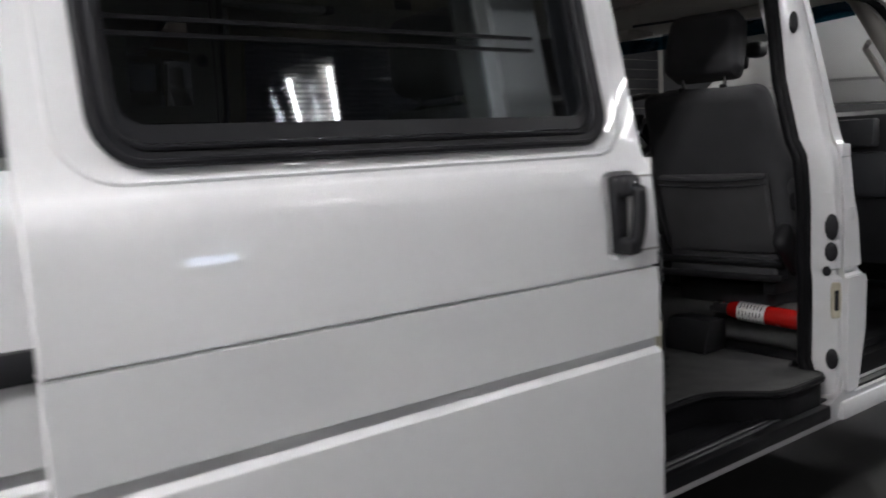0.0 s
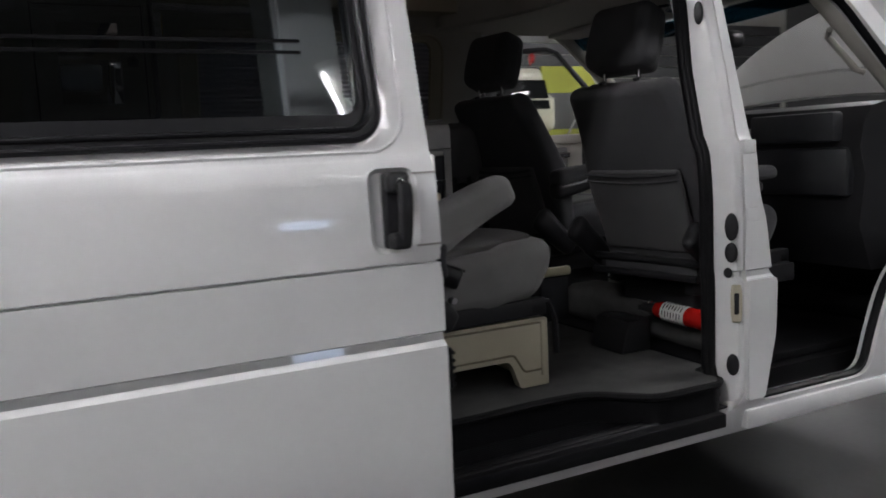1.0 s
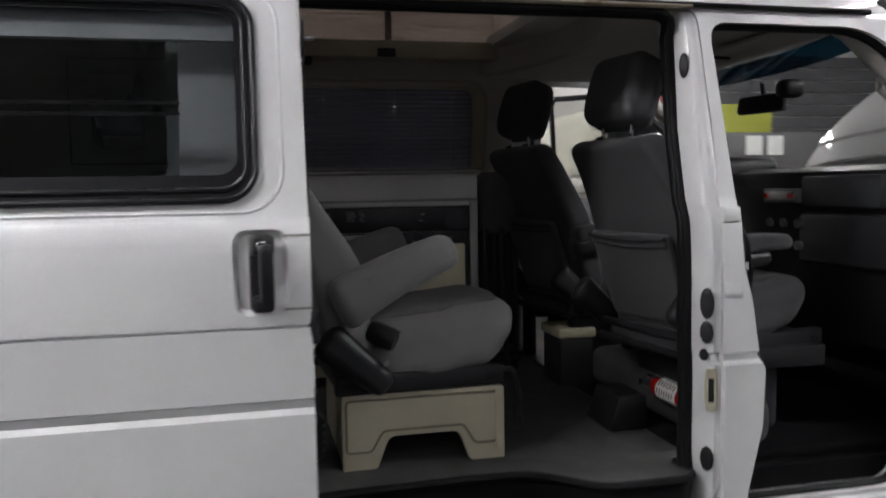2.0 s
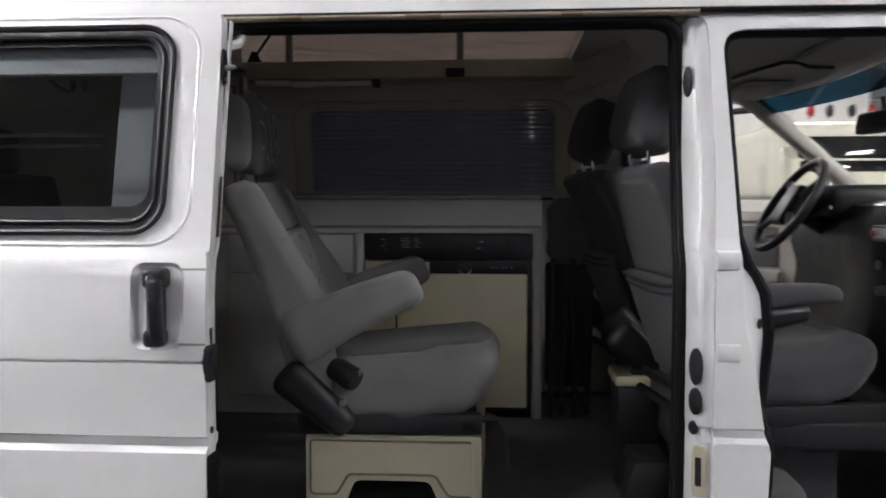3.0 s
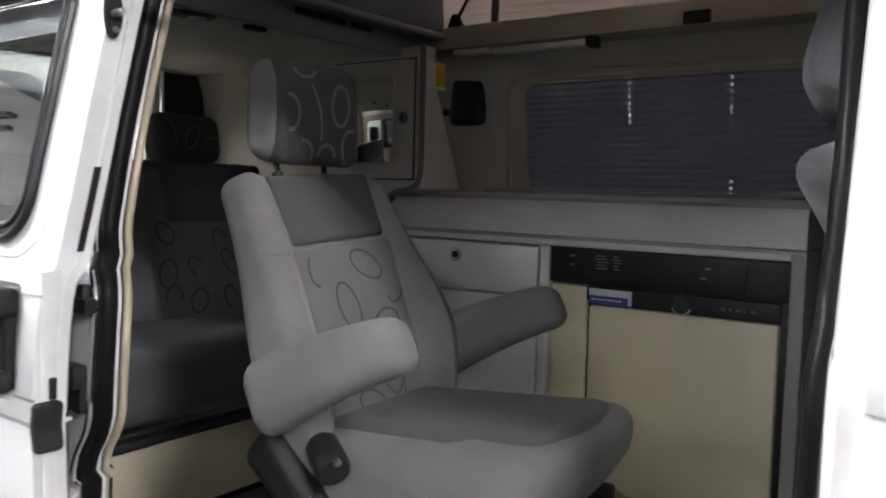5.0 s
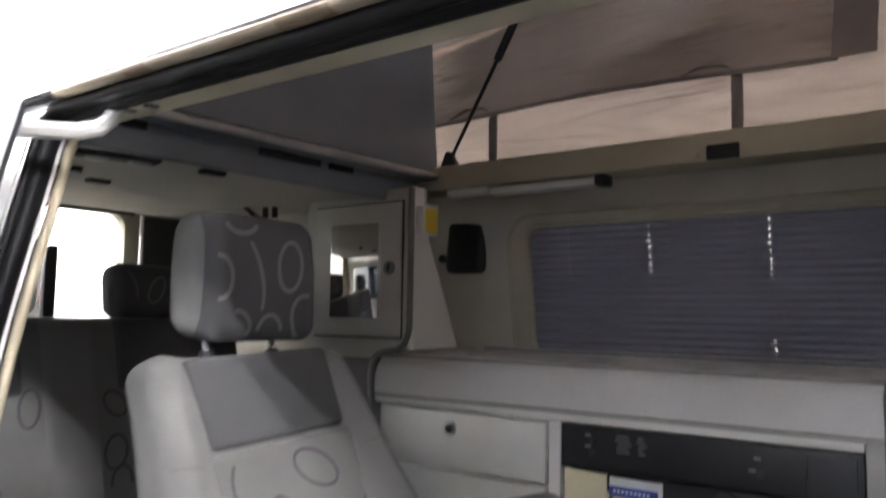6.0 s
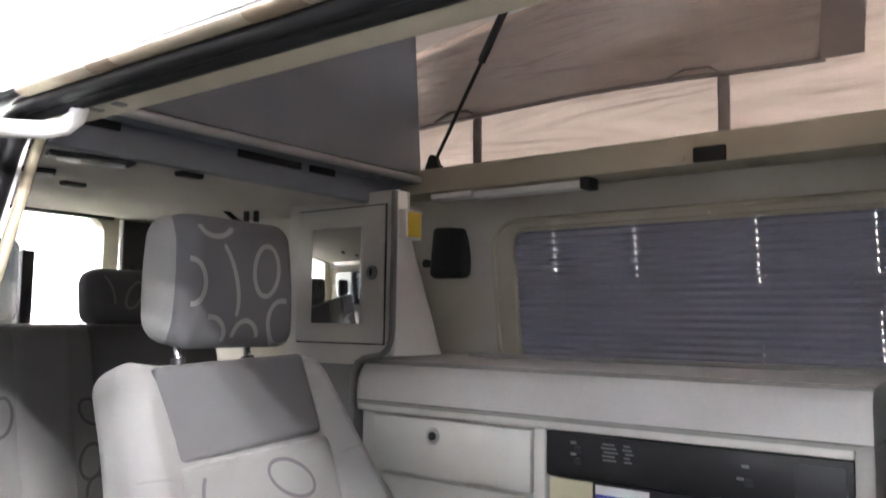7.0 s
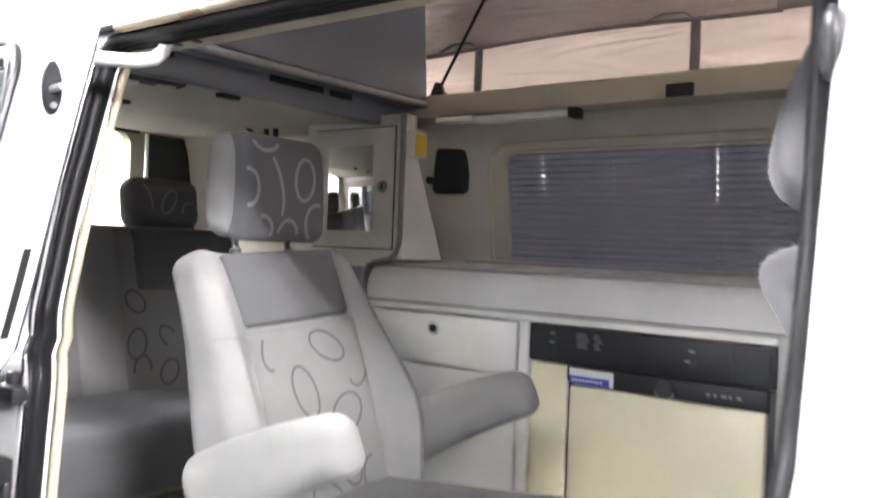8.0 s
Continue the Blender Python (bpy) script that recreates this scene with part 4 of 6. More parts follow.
for y0, y1 in ((0.30, 0.50), (0.80, 1.0), (1.03, 1.12)):
    b = B()
    box(b, (-1.534, y0, 1.862), (-1.528, y1, 1.884), 0.002)
    part("slot", b, BLACKP, fascia)
# rear ceiling: downlights and small vents
for x, y, a, wide in ((-1.61, 0.485, 71, 0.17), (-1.93, 0.505, 65, 0.12)):
    at = REAR_UP @ pose(x, y, 1.795, 0, 0, a)
    b = B()
    rbox(b, (wide, 0.06, 0.014), 0.006, at, 5)
    lightbox = part("ceiling_light", b, DARKP, van, "unlit twin ceiling light in a dark frame")
    for s in (-0.26, 0.26):
        b = B()
        lathe(b, [(0.002, -0.004), (0.018, -0.006), (0.023, -0.002), (0.025, 0.002)], at @ Matrix.Translation((s * wide, 0, -0.0075)), 18)
        part("lens", b, ALU, lightbox)
for x, y in ((-1.597, 0.716), (-2.074, 0.692), (-1.60, 0.317)):
    b = B()
    rbox(b, (0.034, 0.062, 0.016), 0.006, REAR_UP @ pose(x, y, 1.796), 4)
    part("vent", b, BLACKP, van)

# ---- kitchen along the far wall ----
KY = 1.262
kit = root("kitchen_unit", "grey laminate kitchen unit with black control panel along the van wall", "cabinet", (-0.9, 1.45, FLOOR))
b = B()
box(b, (-1.56, KY + 0.02, FLOOR), (-0.29, 1.66, 1.235), 0.003)
part("carcass", b, LAMIN, kit)
b = B()
box(b, (-0.318, KY - 0.004, FLOOR), (-0.283, 1.64, 1.262), 0.006)
part("end_panel", b, LAMIND, kit, "grey end panel with rounded edge")
b = B()
box(b, (-1.56, KY - 0.006, 1.238), (-0.318, KY + 0.10, 1.262), 0.006)
part("rail", b, LAMIN, kit)
b = B()
box(b, (-1.56, KY - 0.009, 1.256), (-0.283, KY + 0.1, 1.266), 0.003)
part("edge_profile", b, LAMIND, kit)
b = B()
box(b, (-0.997, KY - 0.004, FLOOR), (-0.966, KY + 0.04, 1.24), 0.004)
part("stile", b, LAMIN, kit)
for z0, z1 in ((1.085, 1.232), (0.60, 1.078)):
    b = B()
    box(b, (-1.50, KY - 0.004, z0), (-1.005, KY + 0.02, z1), 0.005)
    front = part("drawer_front" if z0 > 1 else "cupboard_door", b, LAMIN, kit)
    b = B()
    xk = -1.293 if z0 > 1 else -1.08
    zk = 1.191 if z0 > 1 else 1.02
    lathe(b, [(0.012, 0.0), (0.021, 0.0), (0.021, 0.005), (0.012, 0.006), (0.0115, 0.001)], Matrix.Translation((xk, KY - 0.003, zk)) @ pose(0, 0, 0, 90, 0, 0), 20)
    lockring = part("push_lock", b, ALU, front, "round push lock")
    b = B()
    lathe(b, [(0.010, 0.0), (0.010, 0.009), (0.006, 0.012)], Matrix.Translation((xk, KY - 0.003, zk)) @ pose(0, 0, 0, 90, 0, 0), 14)
    part("push_button", b, BLACKP, front)
# control panel
b = B()
box(b, (-0.962, KY - 0.006, 1.137), (-0.318, KY + 0.03, 1.236), 0.004)
panel = part("control_panel", b, BLACKP, kit, "black control panel with small white printing")
for x0, x1, rows_of in ((-0.823, -0.783, 5), (-0.772, -0.747, 5)):
    for j in range(rows_of):
        b = B()
        box(b, (x0 + 0.004 * (j == 0) + 0.003 * (j % 3), KY - 0.0075, 1.183 + 0.0085 * j), (x1 - 0.004 * ((j + 1) % 3), KY - 0.006, 1.1865 + 0.0085 * j))
        part("printing", b, GREYP, panel)
for x, z in ((-0.898, 1.212), (-0.898, 1.187), (-0.52, 1.203), (-0.53, 1.178)):
    b = B()
    box(b, (x, KY - 0.0075, z), (x + 0.014, KY - 0.006, z + 0.006))
    part("printing", b, GREYP, panel)
for x, z in ((-0.88, 1.175), (-0.88, 1.20), (-0.505, 1.175)):
    b = B()
    box(b, (x - 0.008, KY - 0.012, z - 0.007), (x + 0.008, KY - 0.005, z + 0.007), 0.002)
    part("rocker_switch", b, DARKP, panel)
b = B()
box(b, (-0.42, KY - 0.009, 1.145), (-0.33, KY - 0.004, 1.225), 0.003)
part("blank_plate", b, DARKP, panel)
# padded lid over the worktop
b = B()
prof = [(KY - 0.004, 1.268), (KY - 0.004, 1.34), (KY + 0.006, 1.362), (KY + 0.03, 1.371), (1.50, 1.385), (1.62, 1.385), (1.62, 1.268)]
rows = []
for x, s in ((-1.562, 0.0), (-1.558, 0.6), (-1.545, 1.0), (-1.25, 1.0), (-0.9, 1.0), (-0.6, 1.0), (-0.285, 1.0)):
    rows.append([b.verts.new((x, y, 1.268 + (z - 1.268) * (0.55 + 0.45 * s))) for y, z in prof])
for a, c in zip(rows, rows[1:]):
    for k in range(len(prof)):
        b.faces.new((a[k - 1], a[k], c[k], c[k - 1]))
b.faces.new(rows[0])
b.faces.new(rows[-1])
part("worktop_lid", b, PAD, kit, "light grey padded lid over the worktop", 50)
b = B()
tube(b, [(x, KY + 0.015, 1.369) for x in (-1.55, -1.2, -0.8, -0.285)], 0.006, 6)
tube(b, [(-1.35, 1.50, 1.39), (-0.9, 1.50, 1.39), (-0.20, 1.50, 1.39)], 0.012, 8, flat=0.6)
part("lid_piping", b, LAMIND, kit)
# fridge
fr = root("refrigerator", "cream fronted camping refrigerator set into the kitchen unit", "refrigerator", (-0.6, 1.4, FLOOR))
b = B()
box(b, (-0.95, KY + 0.012, FLOOR + 0.03), (-0.32, 1.62, 1.132), 0.003)
part("case", b, BLACKP, fr)
b = B()
box(b, (-0.838, KY - 0.004, 0.566), (-0.338, KY + 0.03, 1.083), 0.008)
part("fridge_door", b, CREAMF, fr, "cream fridge door")
b = B()
box(b, (-0.957, KY - 0.002, 0.566), (-0.846, KY + 0.03, 1.131), 0.006)
part("side_filler", b, CREAMF, fr)
b = B()
box(b, (-0.845, KY - 0.006, 1.086), (-0.335, KY + 0.03, 1.134), 0.003)
fp = part("fridge_panel", b, BLACKP, fr, "black control strip of the refrigerator")
b = B()
box(b, (-0.836, KY - 0.0085, 1.089), (-0.712, KY - 0.0055, 1.129))
part("sticker", b, PAPER, fp, "blue and white sticker with unreadable print")
b = B()
box(b, (-0.835, KY - 0.0105, 1.090), (-0.722, KY - 0.008, 1.110))
part("sticker_band", b, BLUE, fp)
b = B()
for k in range(9):
    box(b, (-0.826 + 0.010 * k, KY - 0.0125, 1.0975), (-0.820 + 0.010 * k, KY - 0.010, 1.1025))
part("sticker_bars", b, PAPER, fp)
b = B()
lathe(b, [(0.002, 0.0), (0.025, 0.0), (0.022, 0.014), (0.002, 0.016)], Matrix.Translation((-0.575, KY - 0.005, 1.108)) @ pose(0, 0, 0, 90, 0, 0), 20)
part("dial", b, DARKP, fp, "round dial with a pale arc")
b = B()
tube(b, [(-0.575 + 0.025 * math.cos(a), KY - 0.012, 1.108 + 0.025 * math.sin(a)) for a in [radians(200 + 14 * k) for k in range(11)]], 0.0022, 5)
part("dial_arc", b, PAPER, fp)
b = B()
for k, w in enumerate((0.010, 0.007, 0.012, 0.006, 0.010)):
    box(b, (-0.475 + 0.018 * k, KY - 0.008, 1.105), (-0.475 + 0.018 * k + w, KY - 0.005, 1.112))
part("printing", b, GREYP, fp)
b = B()
rod(b, (-0.842, KY - 0.008, 1.06), (-0.842, KY - 0.008, 1.095), 0.004, seg=8)
part("hinge", b, ALU, fr)
b = B()
box(b, (-0.96, KY + 0.02, FLOOR), (-0.32, KY + 0.05, 0.562))
part("plinth", b, BLACKP, fr)

# blind in the far window
blind = root("window_blind", "blue-grey pleated blind drawn over the far window", "blind", (-0.73, 1.56, 1.38))
CORDS = (-1.11, -0.872, -0.567, -0.315)
b = B()
rng = random.Random(4)
xs = [-1.247] + [q for c in CORDS for q in (c - 0.001, c + 0.001)] + [-0.208]
n_rows = 38
for i in range(n_rows):
    z0, z1 = 1.37 + 0.37 * i / n_rows, 1.37 + 0.37 * (i + 1) / n_rows
    d0, d1 = (0.0, 0.008) if i % 2 else (0.008, 0.0)
    for k in range(len(xs) - 1):
        gap = k % 2 == 1 and i % 2 == 0 and (i > 23 or (i < 8 and k == 5) or (k == 5 and i > 20) or (k == 7 and 2 < i < 15))
        if gap:
            continue
        y0 = 1.594 - 0.14 * (z0 - 1.38)
        y1 = 1.594 - 0.14 * (z1 - 1.38)
        vs = [b.verts.new(p) for p in ((xs[k], y0 + d0, z0), (xs[k + 1], y0 + d0, z0), (xs[k + 1], y1 + d1, z1), (xs[k], y1 + d1, z1))]
        b.faces.new(vs)
bmesh.ops.remove_doubles(b, verts=b.verts[:], dist=1e-5)
part("pleats", b, BLIND, blind, angle=15)
b = B()
box(b, (-1.235, 1.565, 1.366), (-0.222, 1.60, 1.376), 0.002)
part("bottom_bar", b, DARKP, blind)
# speaker, yellow box, strip lamp on the wall
sp = root("wall_speaker", "black oblong speaker grille on the wall lining", "speaker", (-1.46, 1.56, 1.69))
b = B()
box(b, (-1.535, 1.535, 1.610), (-1.395, 1.58, 1.775), 0.022, 3, m=Matrix.Translation((-1.465, 1.56, 1.69)) @ pose(0, 0, 0, -7, 0, 3) @ Matrix.Translation((1.465, -1.56, -1.69)))
part("grille", b, BLACKP, sp)
b = B()
rod(b, (-1.555, 1.57, 1.66), (-1.555, 1.545, 1.66), 0.013)
part("wall_knob", b, BLACKP, van)
yb = root("alarm_box", "small yellow and white box fixed to the wardrobe's side", "alarm", (-1.43, 1.30, 1.745))
b = B()
box(b, (-1.431, 1.266, 1.704), (-1.402, 1.334, 1.786), 0.004)
part("case", b, PALE, yb)
b = B()
box(b, (-1.404, 1.274, 1.711), (-1.398, 1.327, 1.779), 0.002)
part("face", b, YELLOW, yb, "yellow front")
lamp = root("strip_lamp", "slim unlit white strip lamp under the roof rail", "lamp", (-1.17, 1.44, 1.82))
b = B()
box(b, (-1.285, 1.41, 1.822), (-0.955, 1.455, 1.844), 0.008)
part("diffuser", b, PAPER, lamp, "frosted white diffuser")
b = B()
box(b, (-1.43, 1.405, 1.829), (-1.287, 1.455, 1.846), 0.004)
part("switch_end", b, PALE, lamp)
b = B()
box(b, (-0.955, 1.405, 1.818), (-0.925, 1.457, 1.850), 0.006)
part("end_cap", b, BLACKP, lamp)
# wardrobe at the rear: its mirrored door is in line with the kitchen front, its lower corner sweeps into the worktop
WY = 1.262
wd = root("wardrobe", "grey wardrobe with a mirrored door behind the seats", "wardrobe", (-1.7, 1.4, FLOOR))
b = B()
plate(b, rounded([(-1.86, 1.36), (-1.585, 1.36), (-1.54, 1.385), (-1.437, 1.385), (-1.437, 1.84), (-1.86, 1.84)], [0, 0.02, 0.02, 0.07, 0, 0], 6), flat(WY), 0.06)
part("carcass", b, WARD, wd)
# darker grey than the carcass, in place of the shade behind the bench
b = B()
box(b, (-1.95, 1.27, FLOOR), (-1.582, 1.66, 1.36), 0.004)
part("base", b, GREYP, wd)
b = B()
box(b, (-1.816, WY - 0.003, 1.416), (-1.466, WY + 0.002, 1.804))
part("door_gap", b, DARKP, wd)
b = B()
box(b, (-1.812, WY - 0.009, 1.420), (-1.470, WY - 0.001, 1.800), 0.003)
dr = part("cabinet_door", b, WARD, wd)
b = B()
box(b, (-1.746, WY - 0.0115, 1.469), (-1.546, WY - 0.008, 1.748), 0.001)
part("mirror_frame", b, ALU, dr)
b = B()
box(b, (-1.742, WY - 0.0135, 1.473), (-1.550, WY - 0.011, 1.744), 0.0008)
part("mirror", b, MIRROR, dr, "small rectangular mirror")
b = B()
lathe(b, [(0.012, 0.0), (0.020, 0.0), (0.019, 0.006), (0.012, 0.007)], Matrix.Translation((-1.510, WY - 0.008, 1.614)) @ pose(0, 0, 0, 90, 0, 0), 20)
part("push_lock", b, GREYP, dr)
b = B()
box(b, (-1.5145, WY - 0.019, 1.604), (-1.5055, WY - 0.010, 1.625), 0.003)
part("push_button", b, BLACKP, dr)
b = B()
tube(b, [(-1.437, WY - 0.004, z) for z in (1.835, 1.70, 1.55, 1.46)] + [(-1.440, WY - 0.004, 1.432), (-1.452, WY - 0.004, 1.406), (-1.475, WY - 0.004, 1.389), (-1.505, WY - 0.004, 1.384), (-1.535, WY - 0.005, 1.379), (-1.558, WY - 0.006, 1.368),
         (-1.573, WY - 0.006, 1.345), (-1.577, WY - 0.006, 1.315), (-1.577, WY - 0.006, 1.25)], 0.009, 8)
part("edge_bead", b, GREYP, wd, "dark edge bead that sweeps into the worktop")
b = B()
fin = sheet([(1.262, 1.387), (1.475, 1.387), (1.467, 1.40), (1.444, 1.45), (1.423, 1.50), (1.398, 1.55), (1.376, 1.60), (1.352, 1.65), (1.331, 1.70), (1.314, 1.76), (1.305, 1.84), (1.262, 1.84)])
ret = bmesh.ops.extrude_face_region(fin, geom=fin.faces[:], use_keep_orig=True)
lifted = {v for v in ret["geom"] if isinstance(v, bmesh.types.BMVert)}
for v in fin.verts:
    v.co = Vector((-1.430 if v in lifted else -1.45, v.co.x, v.co.z))
merge(b, fin)
bmesh.ops.bevel(b, geom=[e for e in b.edges if len(e.link_faces) == 2 and e.calc_face_angle(0) > 1.0], offset=0.006, segments=3, affect="EDGES", profile=0.5)
part("side_panel", b, PALE, wd, "pale moulded side panel that flares down to the worktop")
# dark items leaning between kitchen and driver's seat
ch = root("folded_chair", "black folded camping chair leaning beside the kitchen unit", "chair", (-0.15, 1.4, FLOOR))
for k, (x, lean) in enumerate(((-0.245, 0.01), (-0.20, 0.03), (-0.15, -0.01), (-0.10, 0.02))):
    b = B()
    rod(b, (x, 1.30 + 0.05 * (k % 2), FLOOR), (x + lean, 1.34 + 0.05 * (k % 2), 1.14), 0.012)
    part("frame_tube", b, BLACKP, ch)
b = B()
box(b, (-0.26, 1.40, 0.62), (-0.08, 1.46, 1.12), 0.02)
part("folded_cloth", b, FABK, ch)
b = B()
rod(b, (-0.25, 1.31, 0.585), (-0.09, 1.31, 0.585), 0.012)
part("crossbar", b, BLACKP, ch)
bag = root("hanging_bag", "dark grey cloth bag over the folded chair", "bag", (-0.17, 1.38, 1.15))
b = B()
rbox(b, (0.17, 0.16, 0.26), 0.06, Matrix.Translation((-0.17, 1.40, 1.24)), 6, lambda c, h: c + 0.012 * noise.noise_vector(c * 14))
part("cloth", b, FABD, bag)

# ---- cab ----
dash = root("dashboard", "black plastic dashboard with radio and heater knobs", "dashboard", (0.95, 0.9, 0.6))
b = B()
prof = [(0.80, 0.75), (0.73, 0.92), (0.76, 1.10), (0.73, 1.20), (0.75, 1.29), (0.79, 1.345), (0.90, 1.365), (1.45, 1.27), (1.45, 0.75)]
rows = [[b.verts.new((x + (0.04 if abs(y - 0.9) > 0.25 else 0.0), y, z)) for x, z in prof] for y in (0.14, 0.62, 0.68, 1.12, 1.18, 1.66)]
for a, c in zip(rows, rows[1:]):
    for k in range(len(prof)):
        b.faces.new((a[k - 1], a[k], c[k], c[k - 1]))
b.faces.new(rows[0])
b.faces.new(rows[-1])
bmesh.ops.recalc_face_normals(b, faces=b.faces[:])
part("shell", b, BLACKP, dash)
b = B()
box(b, (0.720, 0.60, 1.235), (0.770, 0.80, 1.285), 0.004)
radio = part("radio", b, GREYP, dash, "radio with chrome surround and red lit buttons")
b = B()
box(b, (0.714, 0.615, 1.245), (0.720, 0.785, 1.275), 0.002)
part("display", b, ALU, radio)
for y in (0.63, 0.77):
    b = B()
    rod(b, (0.705, y, 1.26), (0.720, y, 1.26), 0.010)
    part("knob", b, REDL, radio, "small red knob")
for y in (0.62, 0.70, 0.78):
    for z in (1.16, 1.08):
        b = B()
        rod(b, (0.730, y, z), (0.765, y, z), 0.016)
        part("heater_knob", b, GREYP, dash, "grey heater knob")
b = B()
box(b, (0.730, 0.22, 1.22), (0.790, 0.60, 1.33), 0.012)
part("air_vent", b, DARKP, dash)
b = B()
box(b, (0.750, 0.18, 1.02), (0.810, 0.64, 1.20), 0.02)
part("glove_box", b, DARKP, dash)
b = B()
box(b, (0.730, 1.15, 1.30), (1.05, 1.62, 1.42), 0.04, 3)
part("cowl", b, BLACKP, dash)
sw = root("steering_wheel", "black four-spoke steering wheel", "steering wheel", (0.66, 1.36, 1.3))
tilt = Matrix.Translation((0.66, 1.36, 1.345)) @ pose(0, 0, 0, 0, -58, 0)
b = B()
tube(b, [tilt @ Vector((0.195 * math.cos(a), 0.195 * math.sin(a), 0)) for a in [2 * math.pi * k / 36 for k in range(36)]], 0.016, 8, closed=True)
part("rim", b, BLACKP, sw)
b = B()
rbox(b, (0.17, 0.15, 0.05), 0.024, tilt @ Matrix.Translation((0, 0, 0.0)), 4)
part("hub", b, BLACKP, sw)
for a in (35, 145, 215, 325):
    b = B()
    rod(b, tilt @ Vector((0.05 * math.sin(radians(a)), 0.06 * math.cos(radians(a)), 0)), tilt @ Vector((0.19 * math.sin(radians(a)), 0.19 * math.cos(radians(a)), 0)), 0.016, 0.012, 8)
    part("spoke", b, GREYP, sw)
b = B()
rod(b, tilt @ Vector((0, 0, -0.02)), tilt @ Vector((0, 0, -0.30)), 0.035)
part("column", b, BLACKP, sw)
b = B()
rod(b, tilt @ Vector((0, -0.06, -0.08)), tilt @ Vector((0.03, -0.22, -0.06)), 0.008)
part("stalk", b, BLACKP, sw)
# windscreen with its teal band, pillars and mirror


def screen(v, y):
    """A point of the windscreen: v = 0 at its top edge, 1 at its foot."""
    bow = 0.12 * (1 - ((y - 0.92) / 0.74) ** 2)
    return (0.60 + 0.58 * v + bow, 0.92 + (y - 0.92) * (0.95 + 0.07 * v), 1.785 - 0.50 * v)


for name, v0, v1, m, text in (("windscreen", 0.0, 1.0, CLEAR, "clear windscreen"), ("sun_band", 0.0, 0.11, TEAL, "teal tinted sun band along the top of the windscreen")):
    b = B()
    cloth(b, lambda y, v: Vector(screen(v, y)) - Vector((0.012, 0, 0.012)) * (name == "sun_band"), 0.18, 1.66, v0, v1, 16, 4)
    part(name, b, m, van, text)
for y, s in ((0.19, 1), (1.65, -1)):
    b = B()
    tube(b, [(0.52, y + 0.04 * s, 1.81), (0.60, y + 0.025 * s, 1.765), (0.85, y + 0.01 * s, 1.56), (1.20, y - 0.03 * s, 1.25)], 0.036, 10)
    part("windscreen_pillar", b, TAN_F, van, "beige inner windscreen pillar")
b = B()
tube(b, [(0.74, 0.245, 1.62), (0.76, 0.27, 1.60), (0.90, 0.255, 1.48), (0.92, 0.235, 1.47)], 0.012, 8)
part("grab_handle", b, TAN_F, van, "beige grab handle on the windscreen pillar")
b = B()
rbox(b, (0.035, 0.24, 0.075), 0.016, Matrix.Translation((0.80, 0.93, 1.62)) @ pose(0, 0, 0, 0, 10, 12), 4)
mir = part("rear_view_mirror", b, BLACKP, van, "black rear-view mirror")
b = B()
rod(b, (0.81, 0.93, 1.63), (0.80, 0.93, 1.70), 0.010)
part("stem", b, BLACKP, mir)
b = B()
rbox(b, (0.10, 0.08, 0.07), 0.03, Matrix.Translation((0.80, 0.76, 1.66)), 4)
part("camera_box", b, BLACKP, van, "small black box on the windscreen")
for y in (0.45, 1.35):
    b = B()
    box(b, (0.42, y - 0.20, 1.766), (0.60, y + 0.20, 1.786), 0.008)
    part("sun_visor", b, TAN_F, van, "folded beige sun visor")
b = B()
tube(b, [(0.36, 1.07, 1.784), (0.37, 0.93, 1.780), (0.385, 0.80, 1.776), (0.41, 0.71, 1.776), (0.46, 0.74, 1.780), (0.53, 0.85, 1.784), (0.62, 0.88, 1.786)], 0.006, 6)
part("headliner_cable", b, BLACKP, van, "black cable loosely fixed under the headliner")
# driver's door, swung half open on its front hinges
SWING = Matrix.Translation((1.16, 1.79, 0)) @ pose(0, 0, 0, 0, 0, -42) @ Matrix.Translation((-1.16, -1.79, 0))
b = B()
box(b, (0.25, 1.765, 0.50), (1.15, 1.80, 1.31), 0.012, m=SWING)
ddoor = part("driver_door", b, PAINT, van, "white driver's door standing half open")
b = B()
box(b, (0.26, 1.735, 0.53), (1.14, 1.768, 1.30), 0.012, m=SWING)
part("door_lining", b, TAN_F, ddoor, "grey-beige door lining")
b = B()
box(b, (0.26, 1.712, 1.265), (1.12, 1.745, 1.315), 0.012, 3, m=SWING)
box(b, (0.28, 1.700, 0.985), (0.80, 1.745, 1.045), 0.016, 3, m=SWING)
part("armrest", b, TAN_F, ddoor)
b = B()
box(b, (0.31, 1.728, 1.055), (0.78, 1.740, 1.245), 0.01, m=SWING)
part("lining_inset", b, GREYP, ddoor, "darker padded inset")
b = B()
box(b, (0.86, 1.724, 1.05), (1.04, 1.740, 1.24), 0.012, m=SWING)
part("mirror_control", b, DARKP, ddoor)
b = B()
rbox(b, (0.11, 0.018, 0.03), 0.007, SWING @ pose(0.74, 1.722, 1.20), 4)
part("inner_handle", b, CHROME, ddoor, "chrome inner door handle")
b = B()
box(b, (0.30, 1.690, 0.56), (0.98, 1.740, 0.76), 0.02, m=SWING)
part("door_pocket", b, TAN_F, ddoor)
b = B()
tube(b, [SWING @ Vector(q) for q in ((0.265, 1.785, 1.30), (0.27, 1.745, 1.50), (0.275, 1.70, 1.75), (0.30, 1.695, 1.785), (0.68, 1.69, 1.785), (0.74, 1.695, 1.76), (1.10, 1.775, 1.30))], 0.015, 8)
part("window_frame", b, BLACKP, ddoor, "black door window frame")
b = B()
